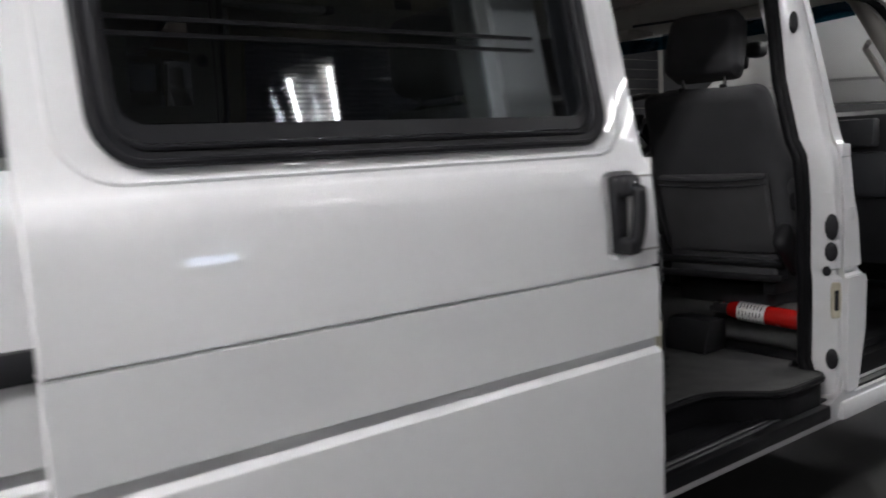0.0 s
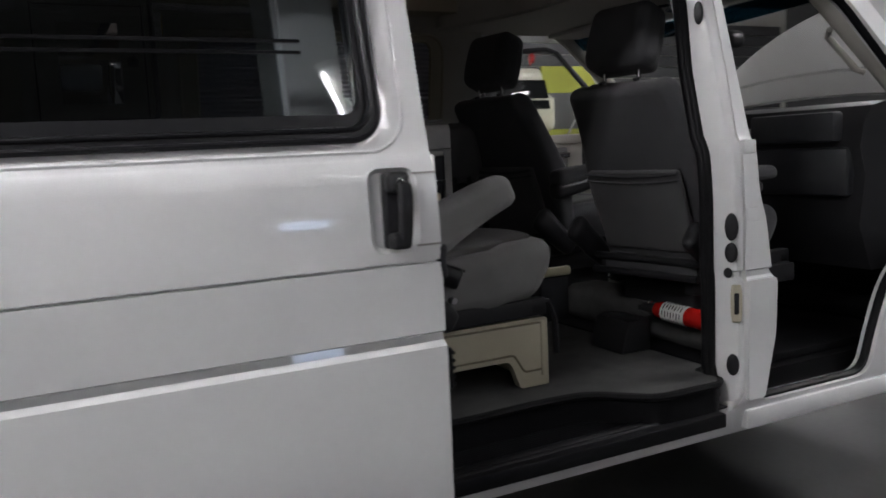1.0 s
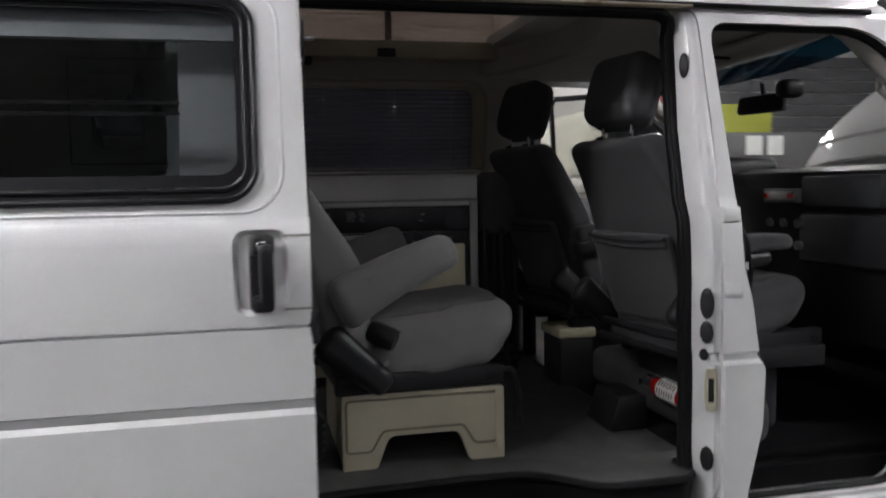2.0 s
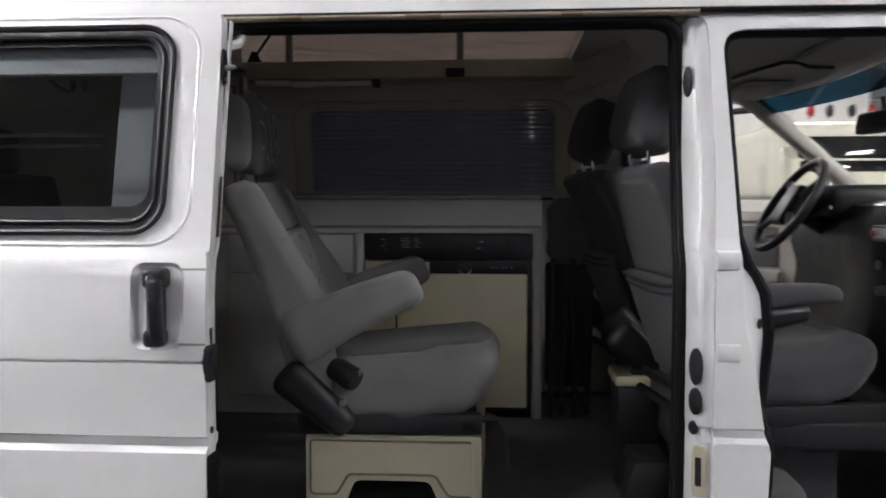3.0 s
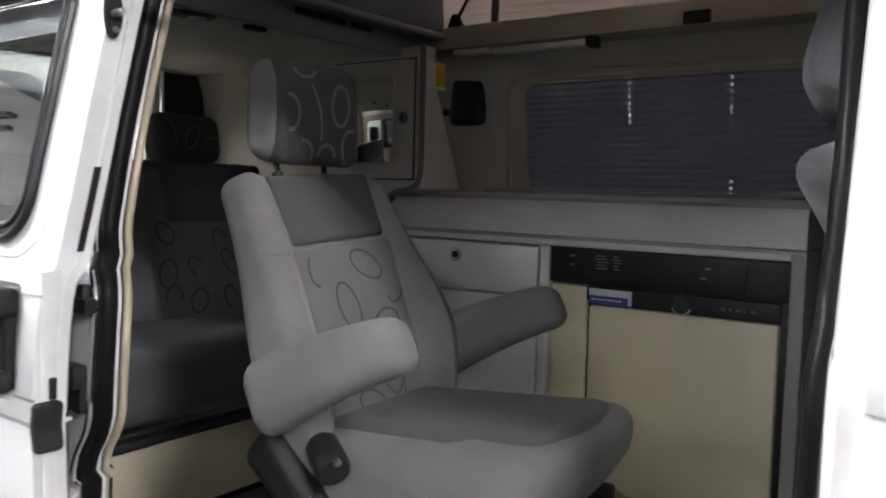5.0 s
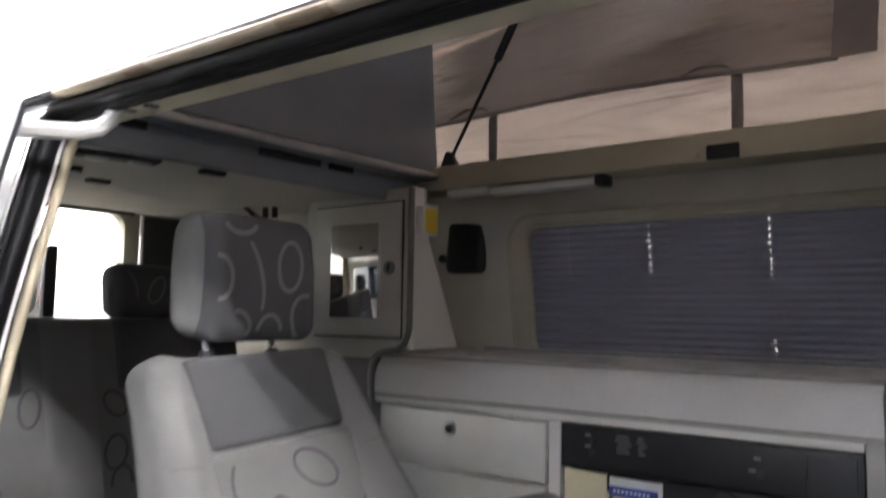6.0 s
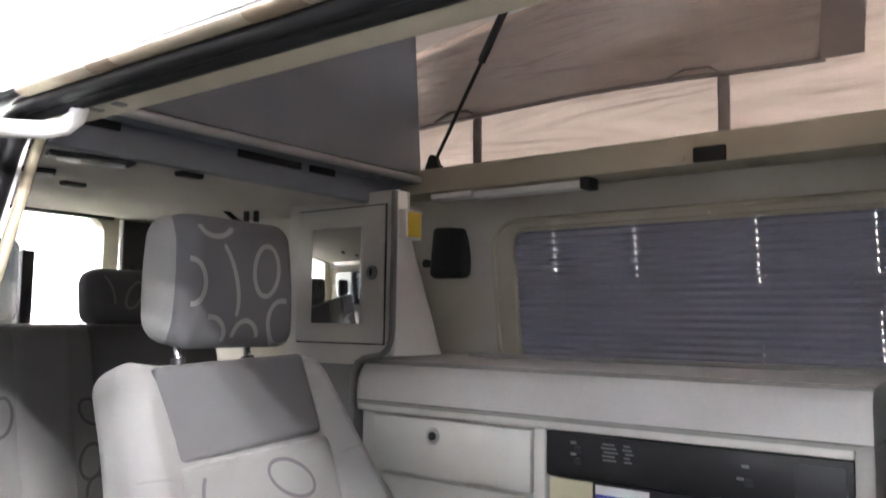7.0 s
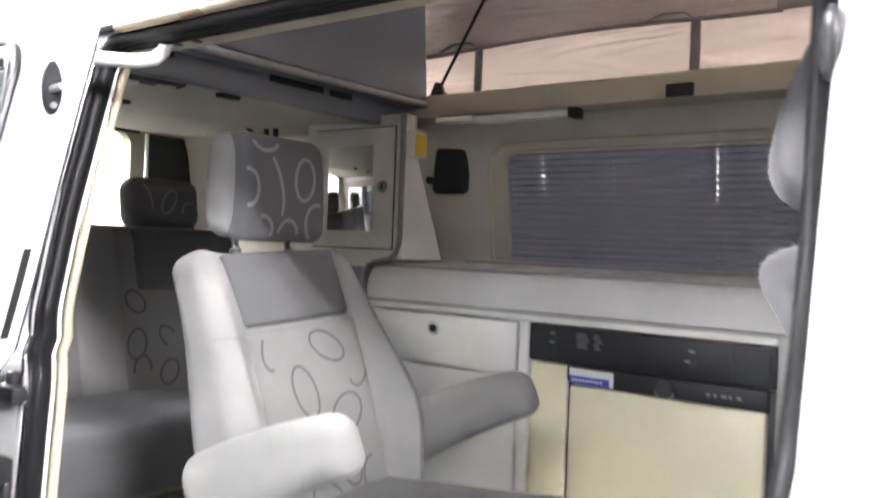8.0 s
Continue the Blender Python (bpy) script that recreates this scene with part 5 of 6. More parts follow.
plate(b, [(0.27, 1.30), (1.09, 1.30), (0.72, 1.77), (0.28, 1.775)], lambda x, z: 1.785 - 0.2 * (z - 1.30), 0.004, m=SWING)
part("pane", b, CLEAR, ddoor)
b = B()
rbox(b, (0.10, 0.20, 0.16), 0.035, SWING @ pose(1.02, 1.90, 1.36), 5)
part("wing_mirror", b, BLACKP, ddoor, "black wing mirror")
b = B()
box(b, (0.03, 0.10, 0.50), (0.95, 1.70, 0.53), 0.006)
part("cab_mat", b, RUBBER, van, "black cab floor mat")
b = B()
box(b, (0.06, 1.60, 0.5), (0.09, 1.72, 1.78), 0.01)
part("pillar_lining", b, DARKP, van)
# ---- seats ----
from mathutils.bvhtree import BVHTree


def woven(target, rings, start, way, axes, width, material):
    """Flat woven ellipses on a cushion: each is a thin strip that follows its surface, a part of its own."""
    tree = BVHTree.FromPolygons([v.co[:] for v in target.data.vertices], [p.vertices[:] for p in target.data.polygons])
    for u, v, a, c, turn, a0, a1 in rings:
        b = B()
        n = max(6, int(abs(a1 - a0) / 9))
        last = None
        for k in range(n + 1):
            t = radians(a0 + (a1 - a0) * k / n)
            pair = []
            for s in (-0.5, 0.5):
                e, f = (a + s * width) * math.cos(t), (c + s * width) * math.sin(t)
                q = radians(turn)
                uu, vv = u + e * math.cos(q) - f * math.sin(q), v + e * math.sin(q) + f * math.cos(q)
                hit, nor, _, _ = tree.ray_cast(Vector(start) + axes[0] * uu + axes[1] * vv, way)
                pair.append(None if hit is None else hit - way * 0.0012)
            if None in pair:
                last = None
                continue
            pts = [b.verts.new(p) for p in pair]
            if last:
                b.faces.new((last[0], last[1], pts[1], pts[0]))
            last = pts
        if len(b.faces) > 2:
            part("woven_ellipse", b, material, target)
        else:
            b.free()


def captain_seat(label, group, side=FABL, arms=2, mid=FABM):
    """A captain's seat in its own axes: it faces +x, its middle is y = 0, the carrier's top is z = 0."""
    t = new("captain_seat")
    tagged(t, label, "seat", group)
    # cushion
    b = B()
    cab = arms != 2
    rbox(b, (0.42, 0.49, 0.165) if cab else (0.50, 0.49, 0.185), 0.055, pose(0.045, 0, 0.122, 0, -3, 0) if cab else pose(0.10, 0, 0.117, 0, -4, 0), 10,
         lambda c, h: Vector((c.x + 0.025 * (1 - (c.y / h.y) ** 2) * (c.x > 0) + (0.02 * c.z / h.z if c.x > h.x * 0.7 else 0) - 0.045 * max(0, -c.z / h.z) * max(0, c.x / h.x), c.y * (1 - 0.06 * (c.x < 0)), c.z - 0.010 * (abs(c.y) / h.y) ** 3 * (c.z > 0) + 0.012 * (c.x > 0.1))))
    part("seat_cushion", b, side, t)
    b = B()
    rbox(b, (0.36 if cab else 0.45, 0.335, 0.055), 0.022, pose(0.055, 0, 0.186, 0, -4, 0) if cab else pose(0.103, 0, 0.201, 0, -5, 0), 10, lambda c, h: Vector((c.x + 0.03 * (1 - (c.y / h.y) ** 2) * (c.x > 0), c.y, c.z)))
    insert = part("seat_insert", b, FABS, t, "patterned mid-grey seat centre")
    rings = [(0.02, 0.06, 0.05, 0.028, 20, 0, 360), (0.16, -0.05, 0.055, 0.03, -30, 0, 360), (-0.10, -0.08, 0.05, 0.03, 60, 20, 250), (0.18, 0.10, 0.04, 0.05, 0, 60, 300), (-0.13, 0.09, 0.06, 0.03, 10, 0, 200)]
    woven(insert, rings, (0.10, 0, 0.5), Vector((0, 0, -1)), (Vector((1, 0, 0)), Vector((0, 1, 0))), 0.009, FABD)
    # backrest: firm raised bolsters on both sides of a recessed centre
    lean = pose(-0.120, 0, 0.10, 0, -19.5, 0) if cab else pose(-0.150, 0, 0.10, 0, -19.5, 0)
    firm = 0.35 if cab else 1.0

    def bolstered(c, h):
        up = c.z / h.z
        rise = min(1, max(0, (abs(c.y) - 0.145) / 0.055))
        rise = rise * rise * (3 - 2 * rise)
        high = 0.022 + 0.046 * math.exp(-((up + 0.25) / 0.55) ** 2)
        wide = 1 - 0.11 * max(0, up) ** 2 + 0.03 * max(0, -up) + 0.105 * math.exp(-((up + 0.2) / 0.45) ** 2) * (abs(c.y) > 0.15)
        return Vector((c.x + firm * high * rise * (c.x > 0) + 0.012 * math.cos(up * 1.6) - 0.022 * max(0, up) ** 3, c.y * wide, c.z))

    b = B()
    rbox(b, (0.086, 0.485, 0.62), 0.040, lean @ pose(0.020, 0, 0.285), 14, bolstered)
    back = part("backrest", b, side, t)
    b = B()
    rbox(b, (0.055, 0.318, 0.150), 0.010, lean @ pose(0.030 if cab else 0.044, -0.004, 0.508, 0, -5, 0), 8, lambda c, h: Vector((c.x + 0.006 * math.cos(c.y / h.y * 1.2), c.y * (1 + 0.02 * c.z / h.z), c.z + 0.008 * (c.y / h.y))))
    part("upper_insert", b, FABD, t, "dark grey plain upper back panel")
    b = B()
    rbox(b, (0.055, 0.318, 0.40), 0.012, lean @ pose(0.034 if cab else 0.052, -0.004, 0.228), 8, lambda c, h: Vector((c.x + 0.010 * math.cos(c.z / h.z), c.y * (1 + 0.03 * c.z / h.z), c.z + 0.008 * (c.y / h.y))))
    low = part("lower_insert", b, mid, t, "patterned grey lower back panel")
    fx, ux = (lean.to_3x3() @ Vector((1, 0, 0))), (lean.to_3x3() @ Vector((0, 0, 1)))
    rings = [(0.045, 0.375, 0.050, 0.028, -25, 0, 360), (-0.045, 0.29, 0.030, 0.052, 12, 0, 360), (0.06, 0.235, 0.034, 0.050, -60, 0, 360), (-0.10, 0.385, 0.05, 0.03, 60, 90, 200), (0.125, 0.33, 0.05, 0.03, 60, 150, 280), (0.035, 0.14, 0.030, 0.048, 15, 0, 360), (-0.09, 0.17, 0.045, 0.03, 10, 0, 260), (0.10, 0.10, 0.04, 0.03, 80, 0, 200), (-0.04, 0.085, 0.045, 0.028, -30, 0, 360)]
    woven(low, rings, lean @ Vector((0.6, 0, 0)), -fx, (Vector((0, 1, 0)), ux), 0.0065, FABD)
    for s in (-1, 1):
        woven(back, [(0.212 * s, 0.405, 0.045, 0.0006, 8 * s, 0, 180)], lean @ Vector((0.6, 0, 0)), -fx, (Vector((0, 1, 0)), ux), 0.004, mid)
    # headrest
    hm = lean @ (pose(0.058, 0.012, 0.724, 0, 24, 0) if arms == 2 else pose(0.096, 0, 0.712, 0, 42, 0))
    b = B()
    rbox(b, (0.112, 0.262, 0.205), 0.040, hm @ pose(-0.014, 0, 0), 10, lambda c, h: Vector((c.x * (1.06 - 0.22 * (c.z / h.z) ** 2) - 0.012 * (c.z / h.z), c.y * (1 - 0.04 * c.z / h.z), c.z * 1.05)))
    part("headrest", b, side, t)
    b = B()
    rbox(b, (0.088, 0.246, 0.208), 0.030, hm @ pose(0.012, 0, 0), 10, lambda c, h: Vector((c.x * (1.06 - 0.22 * (c.z / h.z) ** 2) - 0.012 * (c.z / h.z), c.y * (1 - 0.04 * c.z / h.z), c.z * 1.05)))
    face = part("headrest_face", b, FABD, t, "dark headrest front with pale woven ellipses")
    hf = hm.to_3x3() @ Vector((1, 0, 0))
    hu = hm.to_3x3() @ Vector((0, 0, 1))
    rings = [(0.045, 0.025, 0.028, 0.044, -10, 0, 360), (-0.045, 0.005, 0.022, 0.065, 14, -70, 60), (-0.112, 0.0, 0.024, 0.036, 0, -90, 90), (0.0, -0.095, 0.028, 0.034, 0, 10, 170), (0.085, -0.065, 0.034, 0.040, 15, 60, 300), (-0.075, -0.085, 0.03, 0.03, 0, -20, 100), (-0.06, 0.098, 0.035, 0.022, 10, 180, 330)]
    woven(face, rings, hm @ Vector((0.5, 0, 0)), -hf, (Vector((0, 1, 0)), hu), 0.0085, FABL)
    for y in (-0.075, 0.075):
        b = B()
        rod(b, lean @ Vector((0.008, y, 0.56)), lean @ Vector((0.06 if cab else 0.022, y, 0.68)), 0.0065, seg=10)
        part("headrest_post", b, CHROME, t, "chrome headrest post")
        b = B()
        rod(b, lean @ Vector((0.010, y, 0.585)), lean @ Vector((0.012, y, 0.604)), 0.012, seg=10)
        part("collar", b, BLACKP, t)
    # armrests
    for s in ((-1, 1) if arms == 2 else (arms,)):
        b = B()
        tall = 0.115 if arms == 2 else 0.054
        rbox(b, (0.365 if arms == 2 else 0.33, 0.085, tall), min(0.038, tall * 0.45), pose(-0.012 if arms == 2 else -0.06, 0.29 * s, 0.338 if arms == 2 else 0.340, 0, -25 if arms == 2 else -5, 0), 9,
             lambda c, h: Vector((c.x, c.y * (1 - 0.1 * (c.x > 0)), c.z * (1.05 - 0.22 * c.x / h.x) - 0.012 * (c.x / h.x) ** 2)))
        arm = part("armrest", b, side, t)
        if arms != 2:
            b = B()
            rbox(b, (0.26, 0.07, 0.06), 0.024, pose(-0.10, 0.29 * s, 0.285, 0, -7, 0), 6, lambda c, h: Vector((c.x, c.y, c.z * (1 - 0.3 * c.x / h.x))))
            part("arm_bracket", b, BLACKP, arm, "black plastic underside")
    # recliner covers and frame
    for s in (-1, 1):
        b = B()
        rbox(b, (0.235, 0.05, 0.088), 0.030, pose(-0.115 if arms == 2 else -0.19, 0.258 * s, 0.098, 0, 41, 0), 6, lambda c, h: Vector((c.x, c.y, c.z * (1.05 - 0.2 * c.x / h.x))))
        part("recliner_cover", b, BLACKP, t, "black plastic recliner cover")
    if arms == 2:
        axis = Vector((0.80, -0.45, -0.38)).to_track_quat("Z", "Y").to_matrix().to_4x4()
        km = Matrix.Translation((-0.072, -0.232, 0.182)) @ axis
        b = B()
        lathe(b, [(0.002, 0.0), (0.026, 0.0), (0.031, 0.008), (0.032, 0.070), (0.028, 0.080), (0.002, 0.082)], km, 24)
        knob = part("recliner_knob", b, BLACKP, t, "black recline knob")
        b = B()
        rod(b, km @ Vector((0, 0.024, 0.079)), km @ Vector((0, 0.024, 0.085)), 0.008, seg=10)
        part("knob_cap", b, CHROME, knob)
        b = B()
        rod(b, (-0.040, -0.270, 0.098), (-0.040, -0.290, 0.098), 0.009, seg=10)
        part("bolt", b, ALU, t)
    b = B()
    box(b, (-0.17, -0.235, 0.0), (0.32, -0.195, 0.055), 0.008)
    box(b, (-0.17, 0.195, 0.0), (0.32, 0.235, 0.055), 0.008)
    box(b, (-0.16, -0.235, 0.005), (-0.10, 0.235, 0.04), 0.006)
    box(b, (0.26, -0.235, 0.005), (0.31, 0.235, 0.04), 0.006)
    part("seat_frame", b, BLACKP, t, "black steel seat frame")
    if arms != 2:
        return t
    b = B()
    tube(b, [(0.24, -0.17, 0.03), (0.36, -0.19, 0.03), (0.385, -0.19, -0.03), (0.39, -0.19, -0.14)], 0.010, 6)
    part("release_lever", b, BLACKP, t)
    return t


BASE_Z = 0.737
seat = captain_seat("light grey patterned swivel captain's seat with both armrests down", "captain seats")
seat.matrix_basis = pose(-0.82, 0.495, BASE_Z + 0.005, 0, 0, 3.5)
# moulded cream carrier below it
ROOTS[seat.name] = seat.matrix_basis.copy()
b = B()
ARCH = [(-0.957, FLOOR), (-0.86, FLOOR), (-0.83, 0.605), (-0.815, 0.615), (-0.635, 0.615), (-0.62, 0.605), (-0.59, FLOOR), (-0.488, FLOOR), (-0.488, BASE_Z), (-0.957, BASE_Z)]
plate(b, rounded(ARCH, [0.004, 0.01, 0.02, 0.01, 0.01, 0.02, 0.01, 0.004, 0.012, 0.012], 4), flat(0.278), 0.03)
shell = part("pedestal", b, CREAMP, seat, "cream moulded plastic pedestal with an arched opening")
b = B()
plate(b, rounded(ARCH, [0.004, 0.01, 0.02, 0.01, 0.01, 0.02, 0.01, 0.004, 0.012, 0.012], 4), flat(0.75), 0.03)
part("pedestal_panel", b, CREAMP, seat)
b = B()
box(b, (-0.955, 0.30, BASE_Z - 0.02), (-0.49, 0.76, BASE_Z - 0.001), 0.004)
box(b, (-0.955, 0.30, FLOOR), (-0.93, 0.76, BASE_Z - 0.01), 0.004)
box(b, (-0.515, 0.30, FLOOR), (-0.49, 0.76, BASE_Z - 0.01), 0.004)
part("pedestal_frame", b, CREAMP, seat)
# darker cream line round the pedestal's moulding
b = B()
outer = rounded([(-0.945, 0.575), (-0.875, 0.575), (-0.842, 0.632), (-0.61, 0.632), (-0.575, 0.575), (-0.508, 0.575), (-0.508, 0.722), (-0.945, 0.722)], 0.012, 3)
tube(b, [(x, 0.278, z) for x, z in outer], 0.0035, 6, closed=True)
part("moulding_line", b, GROOVE_DARK, shell, "darker moulded groove")
b = B()
box(b, (-0.515, 0.272, FLOOR + 0.03), (-0.50, 0.28, BASE_Z - 0.01), 0.003)
part("corner_bead", b, CREAMP, shell)

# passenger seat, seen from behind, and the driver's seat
# both cab seats take the fabric that has the cab's shade in its colour
front = captain_seat("grey fabric front passenger seat with a map pocket, darkened for the cab's shade", "captain seats", FABSHADE, -1, FABD)
front.matrix_basis = pose(0.225, 0.46, 0.790, 0, 0, 9)
drive = captain_seat("grey fabric driver's seat beside the far door, darkened for the cab's shade", "captain seats", FABSHADE, -1, FABD)
drive.matrix_basis = pose(0.17, 1.23, 0.805, 0, 0, 8)
for s, x0, y0 in ((front, 0.225, 0.46), (drive, 0.17, 1.23)):
    back_m = pose(-0.120, 0, 0.10, 0, -19.5, 0)
    b = B()
    rbox(b, (0.03, 0.40, 0.30), 0.014, back_m @ pose(-0.040, 0, 0.15), 6)
    m = part("map_pocket", b, FABD, s)
    m.matrix_parent_inverse = Matrix()
    for z, r in ((0.292, 0.006), (0.268, 0.004)):
        b = B()
        tube(b, [back_m @ Vector((-0.056, y, z - 0.012 * (1 - (y / 0.2) ** 2))) for y in (-0.2, -0.1, 0, 0.1, 0.2)], r, 6)
        m = part("pocket_hem", b, FABK, s)
        m.matrix_parent_inverse = Matrix()
    for x, z in ((-0.19, 0.055), (-0.205, 0.005)):
        b = B()
        rod(b, (x, -0.23, z), (x, 0.23, z), 0.013, seg=10)
        m = part("cross_rail", b, BLACKP, s, "black steel cross rail")
        m.matrix_parent_inverse = Matrix()
    b = B()
    rbox(b, (0.05, 0.40, 0.07), 0.02, pose(-0.165, 0, 0.03), 5)
    m = part("back_skirt", b, FABSHADE, s)
    m.matrix_parent_inverse = Matrix()
    ROOTS[s.name] = s.matrix_basis.copy()
    b = B()
    rbox(b, (0.30, 0.40, 0.22), 0.030, pose(x0 + 0.06, y0 + 0.03, 0.635), 6)
    part("pedestal", b, FABK, s, "seat box covered in black carpet")
    for y in (-0.2, 0.2):
        b = B()
        box(b, (x0 - 0.15, y0 + y - 0.025, 0.735), (x0 + 0.33, y0 + y + 0.025, 0.80), 0.006)
        part("slide_rail", b, BLACKP, s, "black seat slide rail")
b = B()
rbox(b, (0.20, 0.92, 0.15), 0.05, pose(0.212, 0.60, 0.60), 8)
part("cab_step", b, CARPET, van, "carpeted rise behind the cab seats")
tray = root("storage_tray", "shallow cream plastic tray between the cab seats", "tray", (0.02, 1.10, FLOOR))
b = B()
box(b, (-0.04, 0.99, 0.715), (0.12, 1.20, 0.755), 0.012)
part("tray_rim", b, CREAMF, tray)
b = B()
box(b, (-0.03, 1.0, FLOOR), (0.11, 1.19, 0.715), 0.01)
part("tray_base", b, DARKP, tray)

# bench across the rear
bench = root("rear_bench", "dark grey patterned three-seat bench across the rear", "bench seat", (-1.9, 0.75, 0.54))
b = B()
box(b, (-2.25, 0.10, 0.54), (-1.60, 1.26, 0.74), 0.006)
plinth = part("bench_plinth", b, CREAMP, bench, "cream plinth with a black latch slot")
b = B()
box(b, (-1.602, 0.835, 0.605), (-1.594, 0.865, 0.690), 0.004)
box(b, (-1.602, 0.775, 0.605), (-1.594, 0.84, 0.632), 0.004)
part("latch_slot", b, BLACKP, plinth)
b = B()
box(b, (-1.602, 0.866, 0.60), (-1.592, 0.874, 0.695), 0.002)
part("slot_edge", b, LIPC, plinth)
b = B()
box(b, (-1.63, 0.10, 0.735), (-1.585, 1.26, 0.76), 0.006)
rod(b, (-1.585, 0.93, 0.75), (-1.565, 0.93, 0.75), 0.008)
part("bench_edge", b, BLACKP, bench)
b = B()
rbox(b, (0.64, 1.14, 0.19), 0.06, pose(-1.90, 0.69, 0.86, 0, -3, 0), 10, lambda c, h: c + Vector((0, 0, 0.012 * math.cos(c.y * 8) * (c.z > 0))))
cushion = part("bench_cushion", b, FABD, bench)
lean_b = pose(-2.14, 0.69, 0.90, 0, -13, 0)
b = B()
rbox(b, (0.15, 1.14, 0.60), 0.055, lean_b @ pose(0, 0, 0.27), 12, lambda c, h: c)
back = part("bench_back", b, FABM, bench)
for y0, y1 in ((0.15, 0.56), (0.82, 1.25)):
    b = B()
    rbox(b, (0.08, y1 - y0, 0.21), 0.02, lean_b @ pose(0.045, (y0 + y1) / 2 - 0.69, 0.452), 6)
    part("upper_panel", b, FABD, bench, "plain dark upper back panel")
b = B()
rbox(b, (0.10, 0.19, 0.585), 0.04, lean_b @ pose(0.030, -0.005, 0.27), 8)
part("bench_stripe", b, FABL, bench, "lighter vertical stripe")
fx, ux = lean_b.to_3x3() @ Vector((1, 0, 0)), lean_b.to_3x3() @ Vector((0, 0, 1))
rng = random.Random(11)
rings = [(-0.45 + 0.115 * k + rng.uniform(-0.02, 0.02), 0.08 + 0.11 * j + rng.uniform(-0.02, 0.02), rng.uniform(0.022, 0.032), rng.uniform(0.038, 0.05), rng.uniform(-40, 40), 0, rng.choice((360, 200, 260))) for k in range(9) for j in range(3) if rng.random() < 0.75]
woven(back, rings, lean_b @ Vector((0.6, 0, 0)), -fx, (Vector((0, 1, 0)), ux), 0.009, FABD)
for y in (0.38, 0.98):
    hm = lean_b @ pose(0.01, y - 0.69, 0.655, 0, 5, 0)
    b = B()
    rbox(b, (0.11, 0.27, 0.17), 0.045, hm, 8)
    hr = part("bench_headrest", b, FABD, bench)
    rings = [(0.0, 0.0, 0.022, 0.045, -30, 0, 360), (0.08, -0.03, 0.03, 0.03, 0, 60, 200), (-0.09, 0.01, 0.02, 0.05, 20, -60, 60)]
    woven(hr, rings, hm @ Vector((0.4, 0, 0)), -(hm.to_3x3() @ Vector((1, 0, 0))), (Vector((0, 1, 0)), hm.to_3x3() @ Vector((0, 0, 1))), 0.008, FABM)
    for s in (-0.06, 0.06):
        b = B()
        rod(b, lean_b @ Vector((0.01, y - 0.69 + s, 0.54)), lean_b @ Vector((0.01, y - 0.69 + s, 0.60)), 0.006, seg=8)
        part("headrest_post", b, CHROME, bench)
# ---- loose things ----
ext = root("fire_extinguisher", "small red fire extinguisher with a white label behind the front seat", "fire extinguisher", (0.02, 0.27, 0.62))
EM = Matrix.Translation((0.062, 0.455, 0.668)) @ Vector((0.035, -0.30, -0.018)).to_track_quat("Z", "X").to_matrix().to_4x4()
b = B()
lathe(b, [(0.012, 0.04), (0.026, 0.045), (0.034, 0.075), (0.034, 0.31), (0.027, 0.328), (0.01, 0.33)], EM, 22)
part("cylinder", b, RED, ext)
b = B()
lathe(b, [(0.0342, 0.085), (0.0346, 0.086), (0.0346, 0.185), (0.0342, 0.186)], EM, 22)
part("label_sleeve", b, PAPER, ext, "white instruction label, print too small to read")
b = B()
for j in range(8):
    for k in range(7):
        box(b, (-0.010, -0.0354, 0.095 + 0.0125 * k), (0.006 + 0.004 * ((j + k) % 2), -0.0344, 0.0985 + 0.0125 * k), m=EM @ pose(0, 0, 0, 0, 0, 45 * j))
part("label_bars", b, FABK, ext)
b = B()
lathe(b, [(0.006, -0.018), (0.018, -0.015), (0.020, 0.0), (0.019, 0.046)], EM, 14)
box(b, (-0.01, -0.045, -0.02), (0.01, 0.03, -0.008), 0.003, m=EM)
part("valve", b, BLACKP, ext)
b = B()
lathe(b, [(0.012, 0.0), (0.014, 0.0), (0.014, 0.006), (0.002, 0.008)], EM @ pose(0.018, 0, 0.012, 0, 90, 0), 14)
part("gauge", b, CHROME, ext)
bb = root("pedal_box", "low black plastic box on the carpet behind the front seat", "box", (-0.02, 0.5, FLOOR))
b = B()
box(b, (-0.10, 0.40, FLOOR), (0.03, 0.585, FLOOR + 0.115), 0.012)
for v in b.verts:
    if v.co.z > FLOOR + 0.04:
        v.co.x += 0.03 if v.co.x < -0.04 else 0.0
part("shell", b, BLACKP, bb)
rag = root("work_gloves", "pair of brown and tan leather work gloves on the carpet", "gloves", (-0.50, 1.08, FLOOR))
for k, (x, y, a, m) in enumerate(((-0.575, 1.13, 20, BROWN), (-0.645, 1.08, -30, TAN))):
    b = B()
    rbox(b, (0.16, 0.10, 0.085), 0.034, pose(x, y, FLOOR + 0.045 + 0.02 * k, 4, 5, a), 8, lambda c, h: c + 0.014 * noise.noise_vector(c * 22))
    for j in range(4):
        rod(b, pose(x, y, FLOOR + 0.03 + 0.02 * k, 0, 0, a) @ Vector((0.07, -0.036 + 0.024 * j, 0)), pose(x, y, FLOOR + 0.025, 0, 0, a) @ Vector((0.13 - 0.01 * abs(j - 1.5), -0.044 + 0.030 * j, 0)), 0.012, 0.009, 8)
    part("glove", b, m, rag)

